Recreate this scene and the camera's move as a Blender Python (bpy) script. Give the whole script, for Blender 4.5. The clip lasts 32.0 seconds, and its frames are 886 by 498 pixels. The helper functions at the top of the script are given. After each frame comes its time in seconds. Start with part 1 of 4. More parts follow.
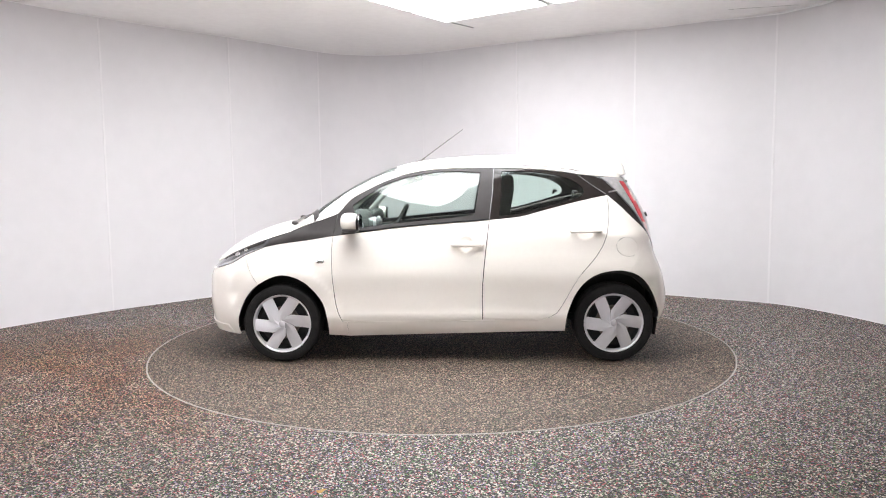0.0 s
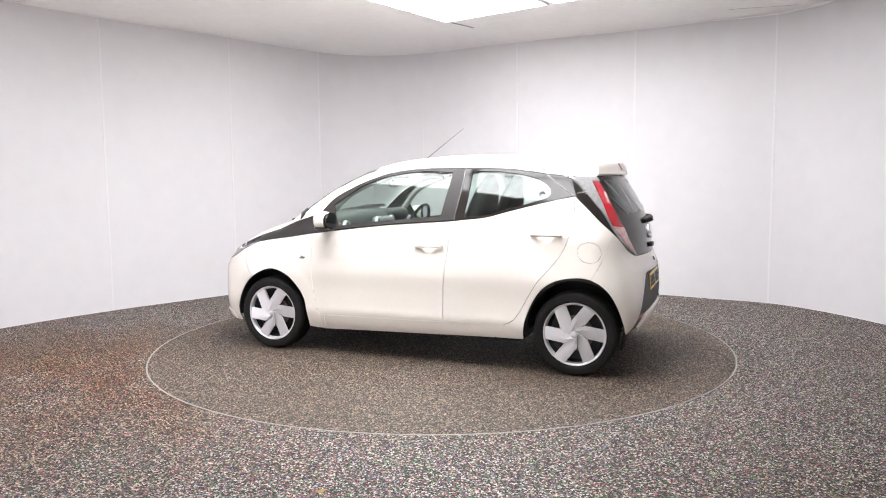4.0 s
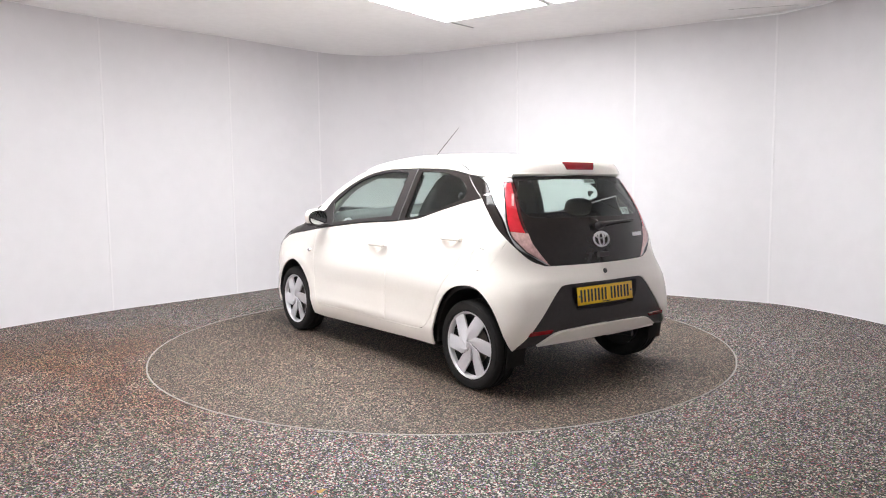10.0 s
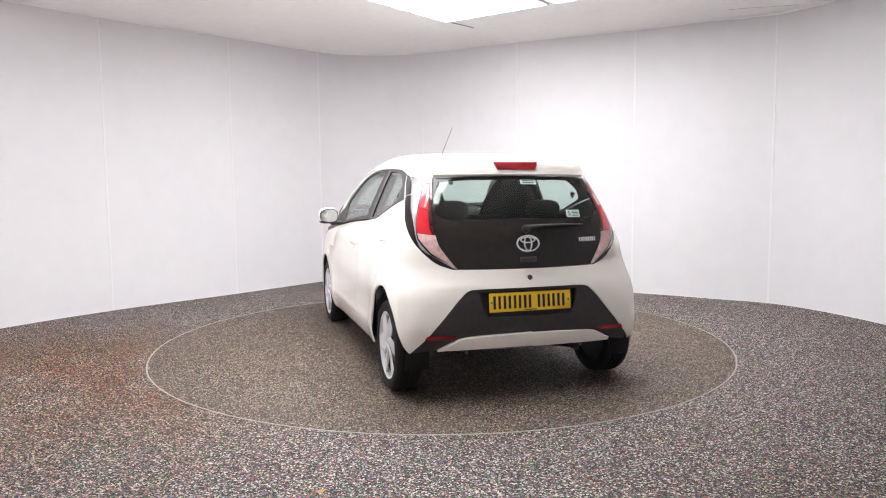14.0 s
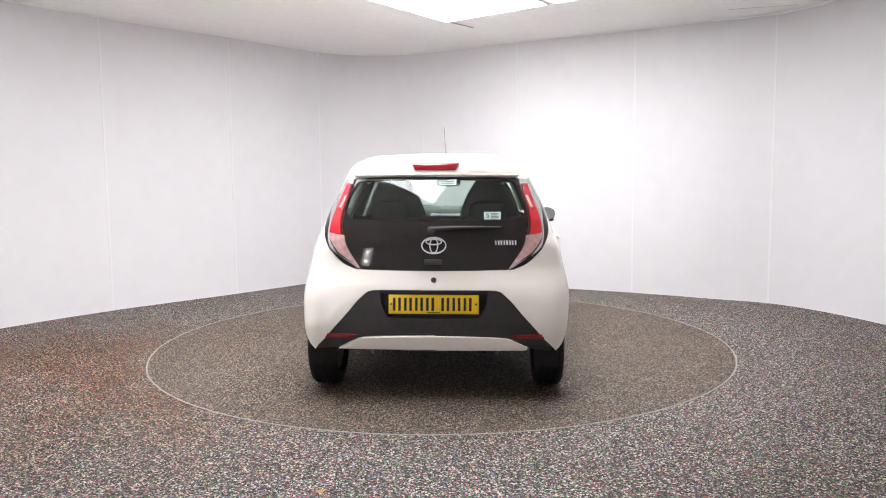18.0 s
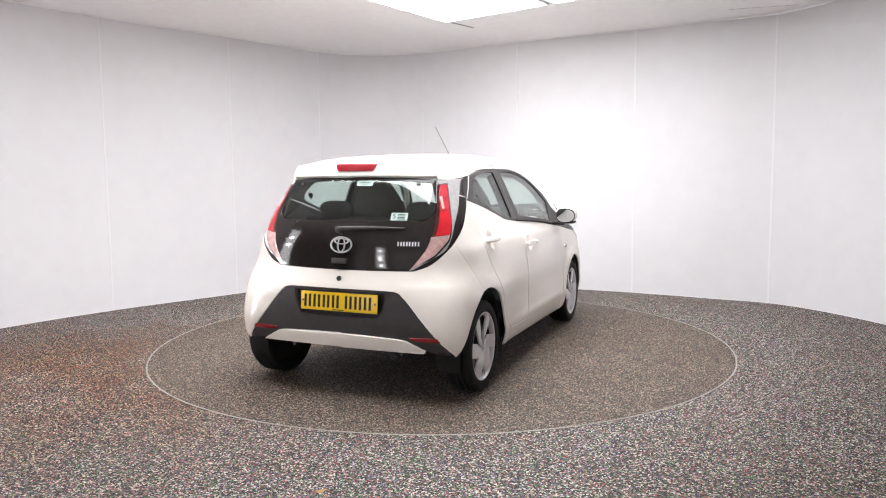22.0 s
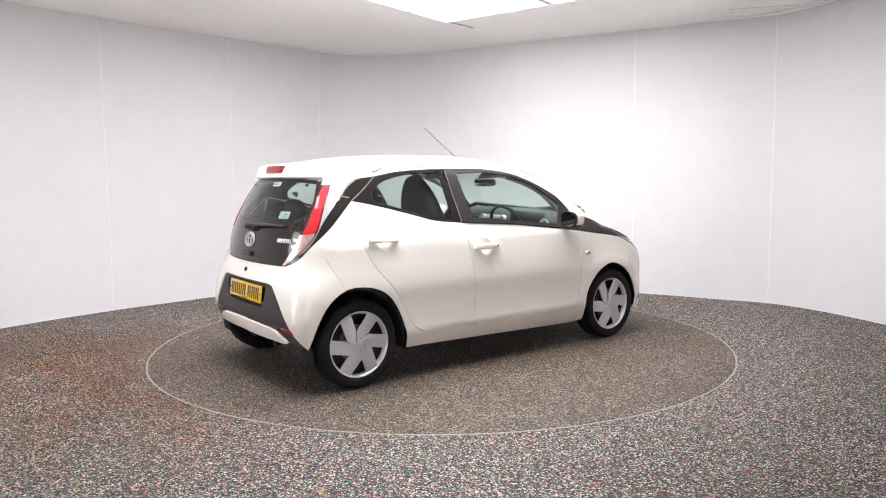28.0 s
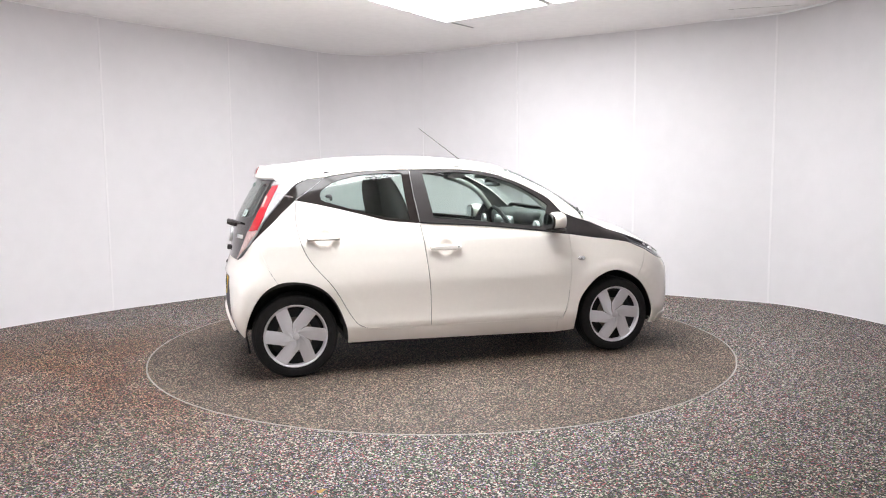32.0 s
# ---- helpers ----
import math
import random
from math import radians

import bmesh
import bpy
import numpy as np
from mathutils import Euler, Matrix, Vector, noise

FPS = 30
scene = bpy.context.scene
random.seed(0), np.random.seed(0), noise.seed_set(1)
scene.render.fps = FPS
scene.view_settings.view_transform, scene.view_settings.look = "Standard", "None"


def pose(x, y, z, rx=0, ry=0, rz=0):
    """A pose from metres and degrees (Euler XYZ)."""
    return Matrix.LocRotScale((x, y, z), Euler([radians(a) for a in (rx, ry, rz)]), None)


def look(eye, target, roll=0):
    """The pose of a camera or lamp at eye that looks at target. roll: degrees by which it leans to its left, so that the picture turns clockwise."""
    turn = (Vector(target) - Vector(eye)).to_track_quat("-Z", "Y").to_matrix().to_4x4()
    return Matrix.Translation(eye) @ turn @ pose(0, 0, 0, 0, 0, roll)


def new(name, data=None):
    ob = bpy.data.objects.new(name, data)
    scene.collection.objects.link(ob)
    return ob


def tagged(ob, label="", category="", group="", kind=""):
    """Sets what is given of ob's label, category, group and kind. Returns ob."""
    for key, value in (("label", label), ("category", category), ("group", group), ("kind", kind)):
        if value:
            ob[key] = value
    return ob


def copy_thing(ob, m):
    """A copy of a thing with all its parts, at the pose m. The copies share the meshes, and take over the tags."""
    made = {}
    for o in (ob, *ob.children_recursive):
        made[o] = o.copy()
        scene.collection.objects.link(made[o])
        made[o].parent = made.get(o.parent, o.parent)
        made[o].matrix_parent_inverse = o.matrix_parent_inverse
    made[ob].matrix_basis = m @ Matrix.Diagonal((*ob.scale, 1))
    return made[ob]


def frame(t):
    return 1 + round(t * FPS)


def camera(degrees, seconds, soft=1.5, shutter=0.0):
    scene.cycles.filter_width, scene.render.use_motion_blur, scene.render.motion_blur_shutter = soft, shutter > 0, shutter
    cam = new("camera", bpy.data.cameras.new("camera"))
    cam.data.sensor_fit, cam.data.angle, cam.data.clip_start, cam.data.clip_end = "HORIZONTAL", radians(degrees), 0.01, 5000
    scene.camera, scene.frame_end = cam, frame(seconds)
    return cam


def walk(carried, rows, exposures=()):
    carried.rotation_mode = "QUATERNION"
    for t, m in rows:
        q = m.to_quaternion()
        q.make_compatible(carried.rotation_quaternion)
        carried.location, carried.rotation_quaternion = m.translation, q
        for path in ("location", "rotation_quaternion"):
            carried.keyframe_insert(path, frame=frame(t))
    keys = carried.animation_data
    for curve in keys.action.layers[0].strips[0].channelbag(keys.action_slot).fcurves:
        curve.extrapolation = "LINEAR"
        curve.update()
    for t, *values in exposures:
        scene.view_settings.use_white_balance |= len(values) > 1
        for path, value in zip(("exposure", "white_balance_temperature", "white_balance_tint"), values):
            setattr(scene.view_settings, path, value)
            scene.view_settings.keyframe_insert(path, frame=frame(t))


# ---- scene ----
import mathutils

cam = camera(63.13, 32.0, soft=1.1)
EYE = (0.0, -5.7585, 1.2812)
VIEW = look(EYE, (EYE[0] + 0.002924, EYE[1] + 0.995492, EYE[2] - 0.094797), -0.531)
walk(cam, [(0.0, VIEW), (32.0, VIEW)])

# ---------------------------------------------------------------- light
world = bpy.data.worlds.new("world")
scene.world = world
world.use_nodes = True
world.node_tree.nodes["Background"].inputs[0].default_value = (0.9, 0.93, 1.0, 1)
world.node_tree.nodes["Background"].inputs[1].default_value = 0.05
scene.view_settings.exposure = 1.0
LED = 6.5

# ---------------------------------------------------------------- materials


def material(name):
    m = bpy.data.materials.new(name)
    m.use_nodes = True
    return m, m.node_tree.nodes, m.node_tree.links, m.node_tree.nodes["Principled BSDF"]


def ramp(nodes, stops):
    r = nodes.new("ShaderNodeValToRGB")
    e = r.color_ramp.elements
    while len(e) < len(stops):
        e.new(0.5)
    for k, (p, c) in zip(e, stops):
        k.position, k.color = p, (*c, 1)
    return r


def surface(name, colour, rough=0.5, metal=0.0, coat=0.0, vary=0.06, grain=30.0, bump=0.0, spec=0.5, coat_rough=0.03):
    """A painted, moulded or metal surface: colour and gloss vary at two scales."""
    m, n, l, p = material(name)
    co = n.new("ShaderNodeTexCoord")
    a, b = n.new("ShaderNodeTexNoise"), n.new("ShaderNodeTexNoise")
    a.inputs["Scale"].default_value, b.inputs["Scale"].default_value = grain, grain * 0.08
    a.inputs["Detail"].default_value, b.inputs["Detail"].default_value = 4, 3
    l.new(co.outputs["Object"], a.inputs["Vector"])
    l.new(co.outputs["Object"], b.inputs["Vector"])
    mx = n.new("ShaderNodeMath")
    mx.operation = "ADD"
    l.new(a.outputs["Fac"], mx.inputs[0])
    l.new(b.outputs["Fac"], mx.inputs[1])
    lo = [max(0, c * (1 - vary)) for c in colour]
    hi = [min(1, c * (1 + vary)) for c in colour]
    r = ramp(n, [(0.36, lo), (0.64, hi)])
    half = n.new("ShaderNodeMath")
    half.operation, half.inputs[1].default_value = "MULTIPLY", 0.5
    l.new(mx.outputs[0], half.inputs[0])
    l.new(half.outputs[0], r.inputs["Fac"])
    l.new(r.outputs["Color"], p.inputs["Base Color"])
    rr = n.new("ShaderNodeMapRange")
    rr.inputs["To Min"].default_value, rr.inputs["To Max"].default_value = rough * 0.85, min(1, rough * 1.15)
    l.new(b.outputs["Fac"], rr.inputs["Value"])
    l.new(rr.outputs["Result"], p.inputs["Roughness"])
    p.inputs["Metallic"].default_value = metal
    p.inputs["Specular IOR Level"].default_value = spec
    p.inputs["Coat Weight"].default_value = coat
    p.inputs["Coat Roughness"].default_value = coat_rough
    if bump:
        bp = n.new("ShaderNodeBump")
        bp.inputs["Strength"].default_value, bp.inputs["Distance"].default_value = bump, 0.002
        l.new(a.outputs["Fac"], bp.inputs["Height"])
        l.new(bp.outputs["Normal"], p.inputs["Normal"])
    return m


def glass(name, tint, gloss=0.02):
    m, n, l, p = material(name)
    n.remove(p)
    t, g, mix, f = n.new("ShaderNodeBsdfTransparent"), n.new("ShaderNodeBsdfGlossy"), n.new("ShaderNodeMixShader"), n.new("ShaderNodeLayerWeight")
    t.inputs[0].default_value = (*tint, 1)
    g.inputs["Roughness"].default_value = gloss
    f.inputs["Blend"].default_value = 0.5
    pw, ad = n.new("ShaderNodeMath"), n.new("ShaderNodeMath")
    pw.operation, pw.inputs[1].default_value = "POWER", 5.0
    ad.operation, ad.inputs[1].default_value, ad.inputs[2].default_value = "MULTIPLY_ADD", 0.93, 0.045
    l.new(f.outputs["Facing"], pw.inputs[0])
    l.new(pw.outputs[0], ad.inputs[0])
    l.new(ad.outputs[0], mix.inputs[0])
    l.new(t.outputs[0], mix.inputs[1])
    l.new(g.outputs[0], mix.inputs[2])
    l.new(mix.outputs[0], n["Material Output"].inputs["Surface"])
    return m


def chips(name, tone, stains=(), chroma=1.0, size=146, worn=0.0):
    """Resin-bound rubber and stone chips, with dull and rusty patches."""
    m, n, l, p = material(name)
    co = n.new("ShaderNodeTexCoord")
    v = n.new("ShaderNodeTexVoronoi")
    v.inputs["Scale"].default_value = size
    l.new(co.outputs["Object"], v.inputs["Vector"])
    sep = n.new("ShaderNodeSeparateColor")
    l.new(v.outputs["Color"], sep.inputs[0])
    r = ramp(n, [(0.0, (0.004, 0.004, 0.005)), (0.34, (0.020, 0.021, 0.020)), (0.44, (0.08, 0.076, 0.07)), (0.56, (0.19, 0.18, 0.165)),
                 (0.64, (0.55, 0.13, 0.15)), (0.70, (0.12, 0.34, 0.11)), (0.76, (0.24, 0.20, 0.46)), (0.81, (0.46, 0.44, 0.41)), (0.865, (0.76, 0.73, 0.69)), (0.93, (1.0, 0.97, 0.92))])
    r.color_ramp.interpolation = "CONSTANT"
    l.new(sep.outputs[0], r.inputs["Fac"])
    big = n.new("ShaderNodeTexNoise")
    big.inputs["Scale"].default_value, big.inputs["Detail"].default_value = 0.9, 6
    l.new(co.outputs["Object"], big.inputs["Vector"])
    br = ramp(n, [(0.35, tone), (0.65, tuple(c * k for c, k in zip(tone, (0.90, 0.85, 0.79))))])
    l.new(big.outputs["Fac"], br.inputs["Fac"])
    mul = n.new("ShaderNodeMixRGB")
    mul.blend_type, mul.inputs[0].default_value = "MULTIPLY", 1
    hs = n.new("ShaderNodeHueSaturation")
    hs.inputs["Saturation"].default_value = chroma
    l.new(r.outputs["Color"], hs.inputs["Color"])
    l.new(hs.outputs["Color"], mul.inputs[1])
    l.new(br.outputs["Color"], mul.inputs[2])
    wear = n.new("ShaderNodeMixRGB")
    wear.inputs[0].default_value = worn
    wear.inputs[2].default_value = (*(c * 0.25 for c in tone), 1)
    l.new(mul.outputs[0], wear.inputs[1])
    colour = wear.outputs[0]
    for centre, stretch, most in stains:
        # a rust-brown stain that fades out raggedly, darkened further against overbright light
        sub, ln = n.new("ShaderNodeVectorMath"), n.new("ShaderNodeVectorMath")
        sub.operation, sub.inputs[1].default_value = "SUBTRACT", centre
        l.new(co.outputs["Object"], sub.inputs[0])
        sc = n.new("ShaderNodeVectorMath")
        sc.operation, sc.inputs[1].default_value = "MULTIPLY", stretch
        l.new(sub.outputs[0], sc.inputs[0])
        ln.operation = "LENGTH"
        l.new(sc.outputs[0], ln.inputs[0])
        w = n.new("ShaderNodeTexNoise")
        w.inputs["Scale"].default_value, w.inputs["Detail"].default_value = 2.2, 7
        l.new(co.outputs["Object"], w.inputs["Vector"])
        d = n.new("ShaderNodeMath")
        d.operation, d.inputs[1].default_value = "MULTIPLY_ADD", 1.9
        l.new(w.outputs["Fac"], d.inputs[0])
        l.new(ln.outputs["Value"], d.inputs[2])
        mr = n.new("ShaderNodeMapRange")
        mr.inputs["From Min"].default_value, mr.inputs["From Max"].default_value = 2.05, 0.95
        mr.inputs["To Min"].default_value, mr.inputs["To Max"].default_value = 0.0, most
        l.new(d.outputs[0], mr.inputs["Value"])
        rust = n.new("ShaderNodeMixRGB")
        rust.blend_type, rust.inputs[2].default_value = "MULTIPLY", (0.78, 0.45, 0.22, 1)
        l.new(mr.outputs["Result"], rust.inputs[0])
        l.new(colour, rust.inputs[1])
        colour = rust.outputs[0]
    l.new(colour, p.inputs["Base Color"])
    p.inputs["Roughness"].default_value = 0.62
    p.inputs["Specular IOR Level"].default_value = 0.35
    bp = n.new("ShaderNodeBump")
    bp.inputs["Strength"].default_value, bp.inputs["Distance"].default_value = 0.85, 0.004
    l.new(v.outputs["Distance"], bp.inputs["Height"])
    l.new(bp.outputs["Normal"], p.inputs["Normal"])
    return m


def glow(name, colour, strength):
    m, n, l, p = material(name)
    p.inputs["Base Color"].default_value = (*colour, 1)
    p.inputs["Emission Color"].default_value = (*colour, 1)
    p.inputs["Emission Strength"].default_value = strength
    return m


M_WALL = surface("white_laminate", (0.670, 0.652, 0.672), 0.55, spec=0.3, vary=0.025, grain=6, bump=0.05)
M_STRIP = surface("grey_joint_strip", (0.725, 0.707, 0.724), 0.4, vary=0.02)
M_JOINT = surface("joint_strip", (0.88, 0.87, 0.88), 0.35, vary=0.02)
M_CEIL = surface("ceiling_paint", (0.89, 0.872, 0.868), 0.8, vary=0.03, grain=12, bump=0.15)
# left rust stain is darkened further to offset the lamp bank's strong light
M_FLOOR = chips("chip_floor", (0.60, 0.572, 0.553), [((-3.3, -0.55, 0), (0.30, 0.66, 1), 0.85), ((-1.9, -1.75, 0), (0.55, 0.75, 1), 0.5)])
M_DISC = chips("chip_turntable", (0.43, 0.345, 0.275), chroma=0.6, size=150, worn=0.12)
M_RING = surface("turntable_steel", (0.36, 0.34, 0.32), 0.6, metal=0.3, vary=0.15)
M_LED = glow("led_diffuser", (0.98, 0.985, 1.0), LED)
M_BANK = glow("bank_diffuser", (0.99, 0.98, 1.0), 3.1)
M_BULB = glow("bank_lamp", (0.99, 0.98, 1.0), 25.0)
M_LEDFRAME = surface("white_aluminium", (0.75, 0.75, 0.75), 0.5, vary=0.03)
M_PAINT = surface("pearl_white_paint", (0.92, 0.868, 0.808), 0.42, coat=0.8, coat_rough=0.05, vary=0.012, grain=400, spec=0.4)
M_TRIM = surface("dark_cabin_trim", (0.03, 0.031, 0.033), 0.7, vary=0.2, grain=60, bump=0.2)
M_GLOSSBLACK = surface("gloss_black", (0.021, 0.017, 0.016), 0.07, vary=0.15, spec=0.45)
M_SATINBLACK = surface("satin_black_film", (0.03, 0.026, 0.026), 0.42, vary=0.12, spec=0.35)
M_PLASTIC = surface("textured_black_plastic", (0.046, 0.041, 0.042), 0.5, vary=0.15, grain=300, bump=0.25, spec=0.35)
M_RUBBER = surface("tyre_rubber", (0.014, 0.013, 0.013), 0.7, spec=0.25, vary=0.25, grain=40, bump=0.1)
# black of the car's underside; also gives the unlit space its darkness
M_UNDER_UNLIT = surface("underbody_and_unlit_black", (0.012, 0.012, 0.012), 0.85, vary=0.3)
M_SILVER = surface("silver_wheel_paint", (0.72, 0.71, 0.74), 0.38, metal=0.35, vary=0.05, grain=200)
M_HUB = surface("dark_steel", (0.03, 0.03, 0.032), 0.5, metal=0.6, vary=0.3)
M_CHROME = surface("chrome", (0.85, 0.85, 0.86), 0.08, metal=1.0, vary=0.03)
M_RED = surface("red_lens", (0.52, 0.040, 0.058), 0.12, coat=1.0, vary=0.4, grain=140)
M_BADGE = surface("bright_satin_chrome", (0.86, 0.86, 0.87), 0.28, metal=0.5, vary=0.03)
M_WHITE = surface("white_bounce_wall", (0.90, 0.89, 0.89), 0.6, vary=0.02, grain=8)
M_DEEPRED = surface("deep_red_lens", (0.26, 0.004, 0.010), 0.12, coat=0.8, vary=0.12, grain=90)
M_HEAD = surface("grey_headlamp_lens", (0.09, 0.09, 0.10), 0.12, metal=0.3, coat=1.0, vary=0.35, grain=40)
M_DULL = surface("dull_exhaust_metal", (0.20, 0.17, 0.15), 0.5, metal=0.4, vary=0.2)
M_BRAKE = surface("ribbed_red_lens", (0.62, 0.016, 0.030), 0.1, coat=1.0, vary=0.25, grain=160, bump=0.3)
M_DASH = surface("grey_dash_plastic", (0.05, 0.052, 0.051), 0.6, vary=0.1, grain=120, bump=0.15)
M_LINING = surface("arch_liner_plastic", (0.03, 0.028, 0.027), 0.42, vary=0.3, grain=20)
M_DARKLENS = surface("smoked_red_lens", (0.07, 0.004, 0.007), 0.1, coat=1.0, vary=0.2, grain=90)
M_CONSOLE = surface("satin_grey_panel", (0.26, 0.26, 0.265), 0.35, metal=0.2, vary=0.06)
M_CLEAR = surface("silvered_clear_lens", (0.60, 0.59, 0.61), 0.16, metal=0.5, coat=1.0, vary=0.2, grain=50)
M_PINK = surface("pinkish_clear_lens", (0.72, 0.46, 0.44), 0.12, metal=0.2, coat=1.0, vary=0.3, grain=45)
M_SEAT = surface("charcoal_seat_cloth", (0.028, 0.026, 0.027), 0.9, vary=0.25, grain=150, bump=0.3)
M_LINER = surface("grey_headliner", (0.42, 0.42, 0.40), 0.9, vary=0.06, grain=120)
M_YELLOW = surface("yellow_plate", (0.95, 0.60, 0.010), 0.3, coat=0.4, vary=0.03)
M_INK = surface("plate_ink", (0.015, 0.015, 0.015), 0.4, vary=0.1)
M_TEAL = surface("pale_teal_sticker", (0.55, 0.70, 0.66), 0.4, vary=0.05)
M_GLASS = glass("green_tinted_glass", (0.915, 0.965, 0.945))
M_DARKGLASS = glass("rear_tinted_glass", (0.895, 0.95, 0.93))
M_MIRROR = surface("mirror_silver", (0.48, 0.50, 0.51), 0.03, metal=1.0, vary=0.01)
M_LEAF = surface("dry_leaf", (0.42, 0.25, 0.08), 0.8, vary=0.3, grain=200)

# ---------------------------------------------------------------- mesh helpers


def mesh_object(name, verts, faces, mats, parent=None, smooth=False, slots=None):
    me = bpy.data.meshes.new(name)
    me.from_pydata([tuple(v) for v in verts], [], faces)
    for m in (mats if isinstance(mats, (list, tuple)) else [mats]):
        me.materials.append(m)
    if smooth:
        me.polygons.foreach_set("use_smooth", [True] * len(me.polygons))
    if slots is not None:
        me.polygons.foreach_set("material_index", slots)
    me.update()
    ob = new(name, me)
    if parent:
        ob.parent = parent
    return ob


def part(name, bm, mat, parent, label="", smooth=True, angle=0.6):
    me = bpy.data.meshes.new(name)
    bmesh.ops.recalc_face_normals(bm, faces=bm.faces)
    bm.to_mesh(me)
    bm.free()
    me.materials.append(mat)
    if smooth:
        me.polygons.foreach_set("use_smooth", [True] * len(me.polygons))
        me.set_sharp_from_angle(angle=angle)
    ob = new(name, me)
    ob.parent = parent
    return tagged(ob, label)


def box(size, at=(0, 0, 0), bevel=0.0, turn=None, segments=2):
    bm = bmesh.new()
    bmesh.ops.create_cube(bm, size=1)
    bmesh.ops.scale(bm, vec=size, verts=bm.verts)
    if bevel:
        bmesh.ops.bevel(bm, geom=bm.edges[:], offset=bevel, segments=segments, affect="EDGES", profile=0.5)
    if turn:
        bmesh.ops.transform(bm, matrix=turn, verts=bm.verts)
    bmesh.ops.translate(bm, vec=at, verts=bm.verts)
    return bm


def merge(*bms):
    out = bms[0]
    for b in bms[1:]:
        me = bpy.data.meshes.new("tmp")
        b.to_mesh(me)
        b.free()
        out.from_mesh(me)
        bpy.data.meshes.remove(me)
    return out


def lathe(profile, steps=64, axis="y"):
    """A turned ring from (radius, offset along the axis) pairs, closed."""
    bm = bmesh.new()
    rows = []
    for i in range(steps):
        a = 2 * math.pi * i / steps
        rows.append([bm.verts.new((r * math.cos(a), h, r * math.sin(a))) for r, h in profile])
    for i in range(steps):
        p, q = rows[i], rows[(i + 1) % steps]
        for j in range(len(profile)):
            k = (j + 1) % len(profile)
            bm.faces.new((p[j], p[k], q[k], q[j]))
    return bm


def tube(points, radius, sides=10, taper=1.0):
    bm = bmesh.new()
    pts = [Vector(p) for p in points]
    rows = []
    for i, p in enumerate(pts):
        d = (pts[min(i + 1, len(pts) - 1)] - pts[max(i - 1, 0)]).normalized()
        q = d.to_track_quat("Z", "Y")
        r = radius * (1 + (taper - 1) * i / max(1, len(pts) - 1))
        rows.append([bm.verts.new(p + q @ Vector((r * math.cos(2 * math.pi * k / sides), r * math.sin(2 * math.pi * k / sides), 0))) for k in range(sides)])
    for a, b in zip(rows, rows[1:]):
        for k in range(sides):
            bm.faces.new((a[k], a[(k + 1) % sides], b[(k + 1) % sides], b[k]))
    bm.faces.new(rows[0][::-1])
    bm.faces.new(rows[-1])
    return bm


def curve_points(ctrl, step=0.02):
    """A smooth line through control points, sampled evenly."""
    c = np.array(ctrl, float)
    if len(c) == 2:
        n = max(2, int(np.hypot(*(c[1] - c[0])) / step) + 1)
        return c[0] + (c[1] - c[0]) * np.linspace(0, 1, n)[:, None]
    e = np.vstack([2 * c[0] - c[1], c, 2 * c[-1] - c[-2]])
    out = []
    for i in range(1, len(e) - 2):
        p0, p1, p2, p3 = e[i - 1:i + 3]
        n = max(2, int(np.hypot(*(p2 - p1)) / step))
        t = np.linspace(0, 1, n, endpoint=False)[:, None]
        out.append(0.5 * (2 * p1 + (p2 - p0) * t + (2 * p0 - 5 * p1 + 4 * p2 - p3) * t ** 2 + (3 * p1 - p0 - 3 * p2 + p3) * t ** 3))
    return np.vstack(out + [c[-1:]])


def loop(*curves, step=0.02):
    """A closed outline of smooth lines that meet in corners."""
    pts = np.vstack([curve_points(c, step)[:-1] if k < len(curves) else curve_points(c, step) for k, c in enumerate(curves, 1)])
    keep = [0]
    for i in range(1, len(pts)):
        if np.hypot(*(pts[i] - pts[keep[-1]])) > 1e-3:
            keep.append(i)
    pts = pts[keep]
    return pts if np.hypot(*(pts[0] - pts[-1])) > 1e-3 else pts[:-1]


def rev(c):
    return list(c)[::-1]


def inside(pts, poly):
    x, y = pts[:, 0], pts[:, 1]
    r = np.zeros(len(pts), bool)
    for (x0, y0), (x1, y1) in zip(poly, np.roll(poly, -1, 0)):
        if y0 != y1:
            r ^= ((y0 > y) != (y1 > y)) & (x < (x1 - x0) * (y - y0) / (y1 - y0) + x0)
    return r


def shrink(poly, d):
    nxt, prv = np.roll(poly, -1, 0), np.roll(poly, 1, 0)
    t = nxt - prv
    t /= np.maximum(np.hypot(t[:, 0], t[:, 1]), 1e-9)[:, None]
    n = np.stack([-t[:, 1], t[:, 0]], 1)
    area = np.sum(poly[:, 0] * nxt[:, 1] - nxt[:, 0] * poly[:, 1])
    return poly + n * d * (1 if area > 0 else -1)

# ---------------------------------------------------------------- the room
H = 2.90
PLAN = [(-4.50, -1.9), (-4.47, -1.2), (-4.32, -0.3), (-3.94, 0.60), (-3.28, 1.52), (-2.36, 2.50), (-1.52, 3.46), (-1.14, 3.70), (-0.71, 3.77),
        (-0.22, 3.64), (0.16, 3.42), (0.92, 2.94), (2.15, 2.30), (2.80, 1.88), (3.34, 1.52), (3.63, 1.06), (3.84, 0.42), (4.12, -0.8), (4.3, -2.2), (4.35, -3.4), (4.3, -4.4)]
SEAMS = [(-4.5, -1.9), (-4.25, -0.1), (-3.34, 1.44), (-2.36, 2.50), (-1.52, 3.46), (-0.22, 3.64), (0.92, 2.94), (2.15, 2.30), (3.35, 1.50), (4.0, -0.2), (4.25, -1.6), (4.35, -3.2)]


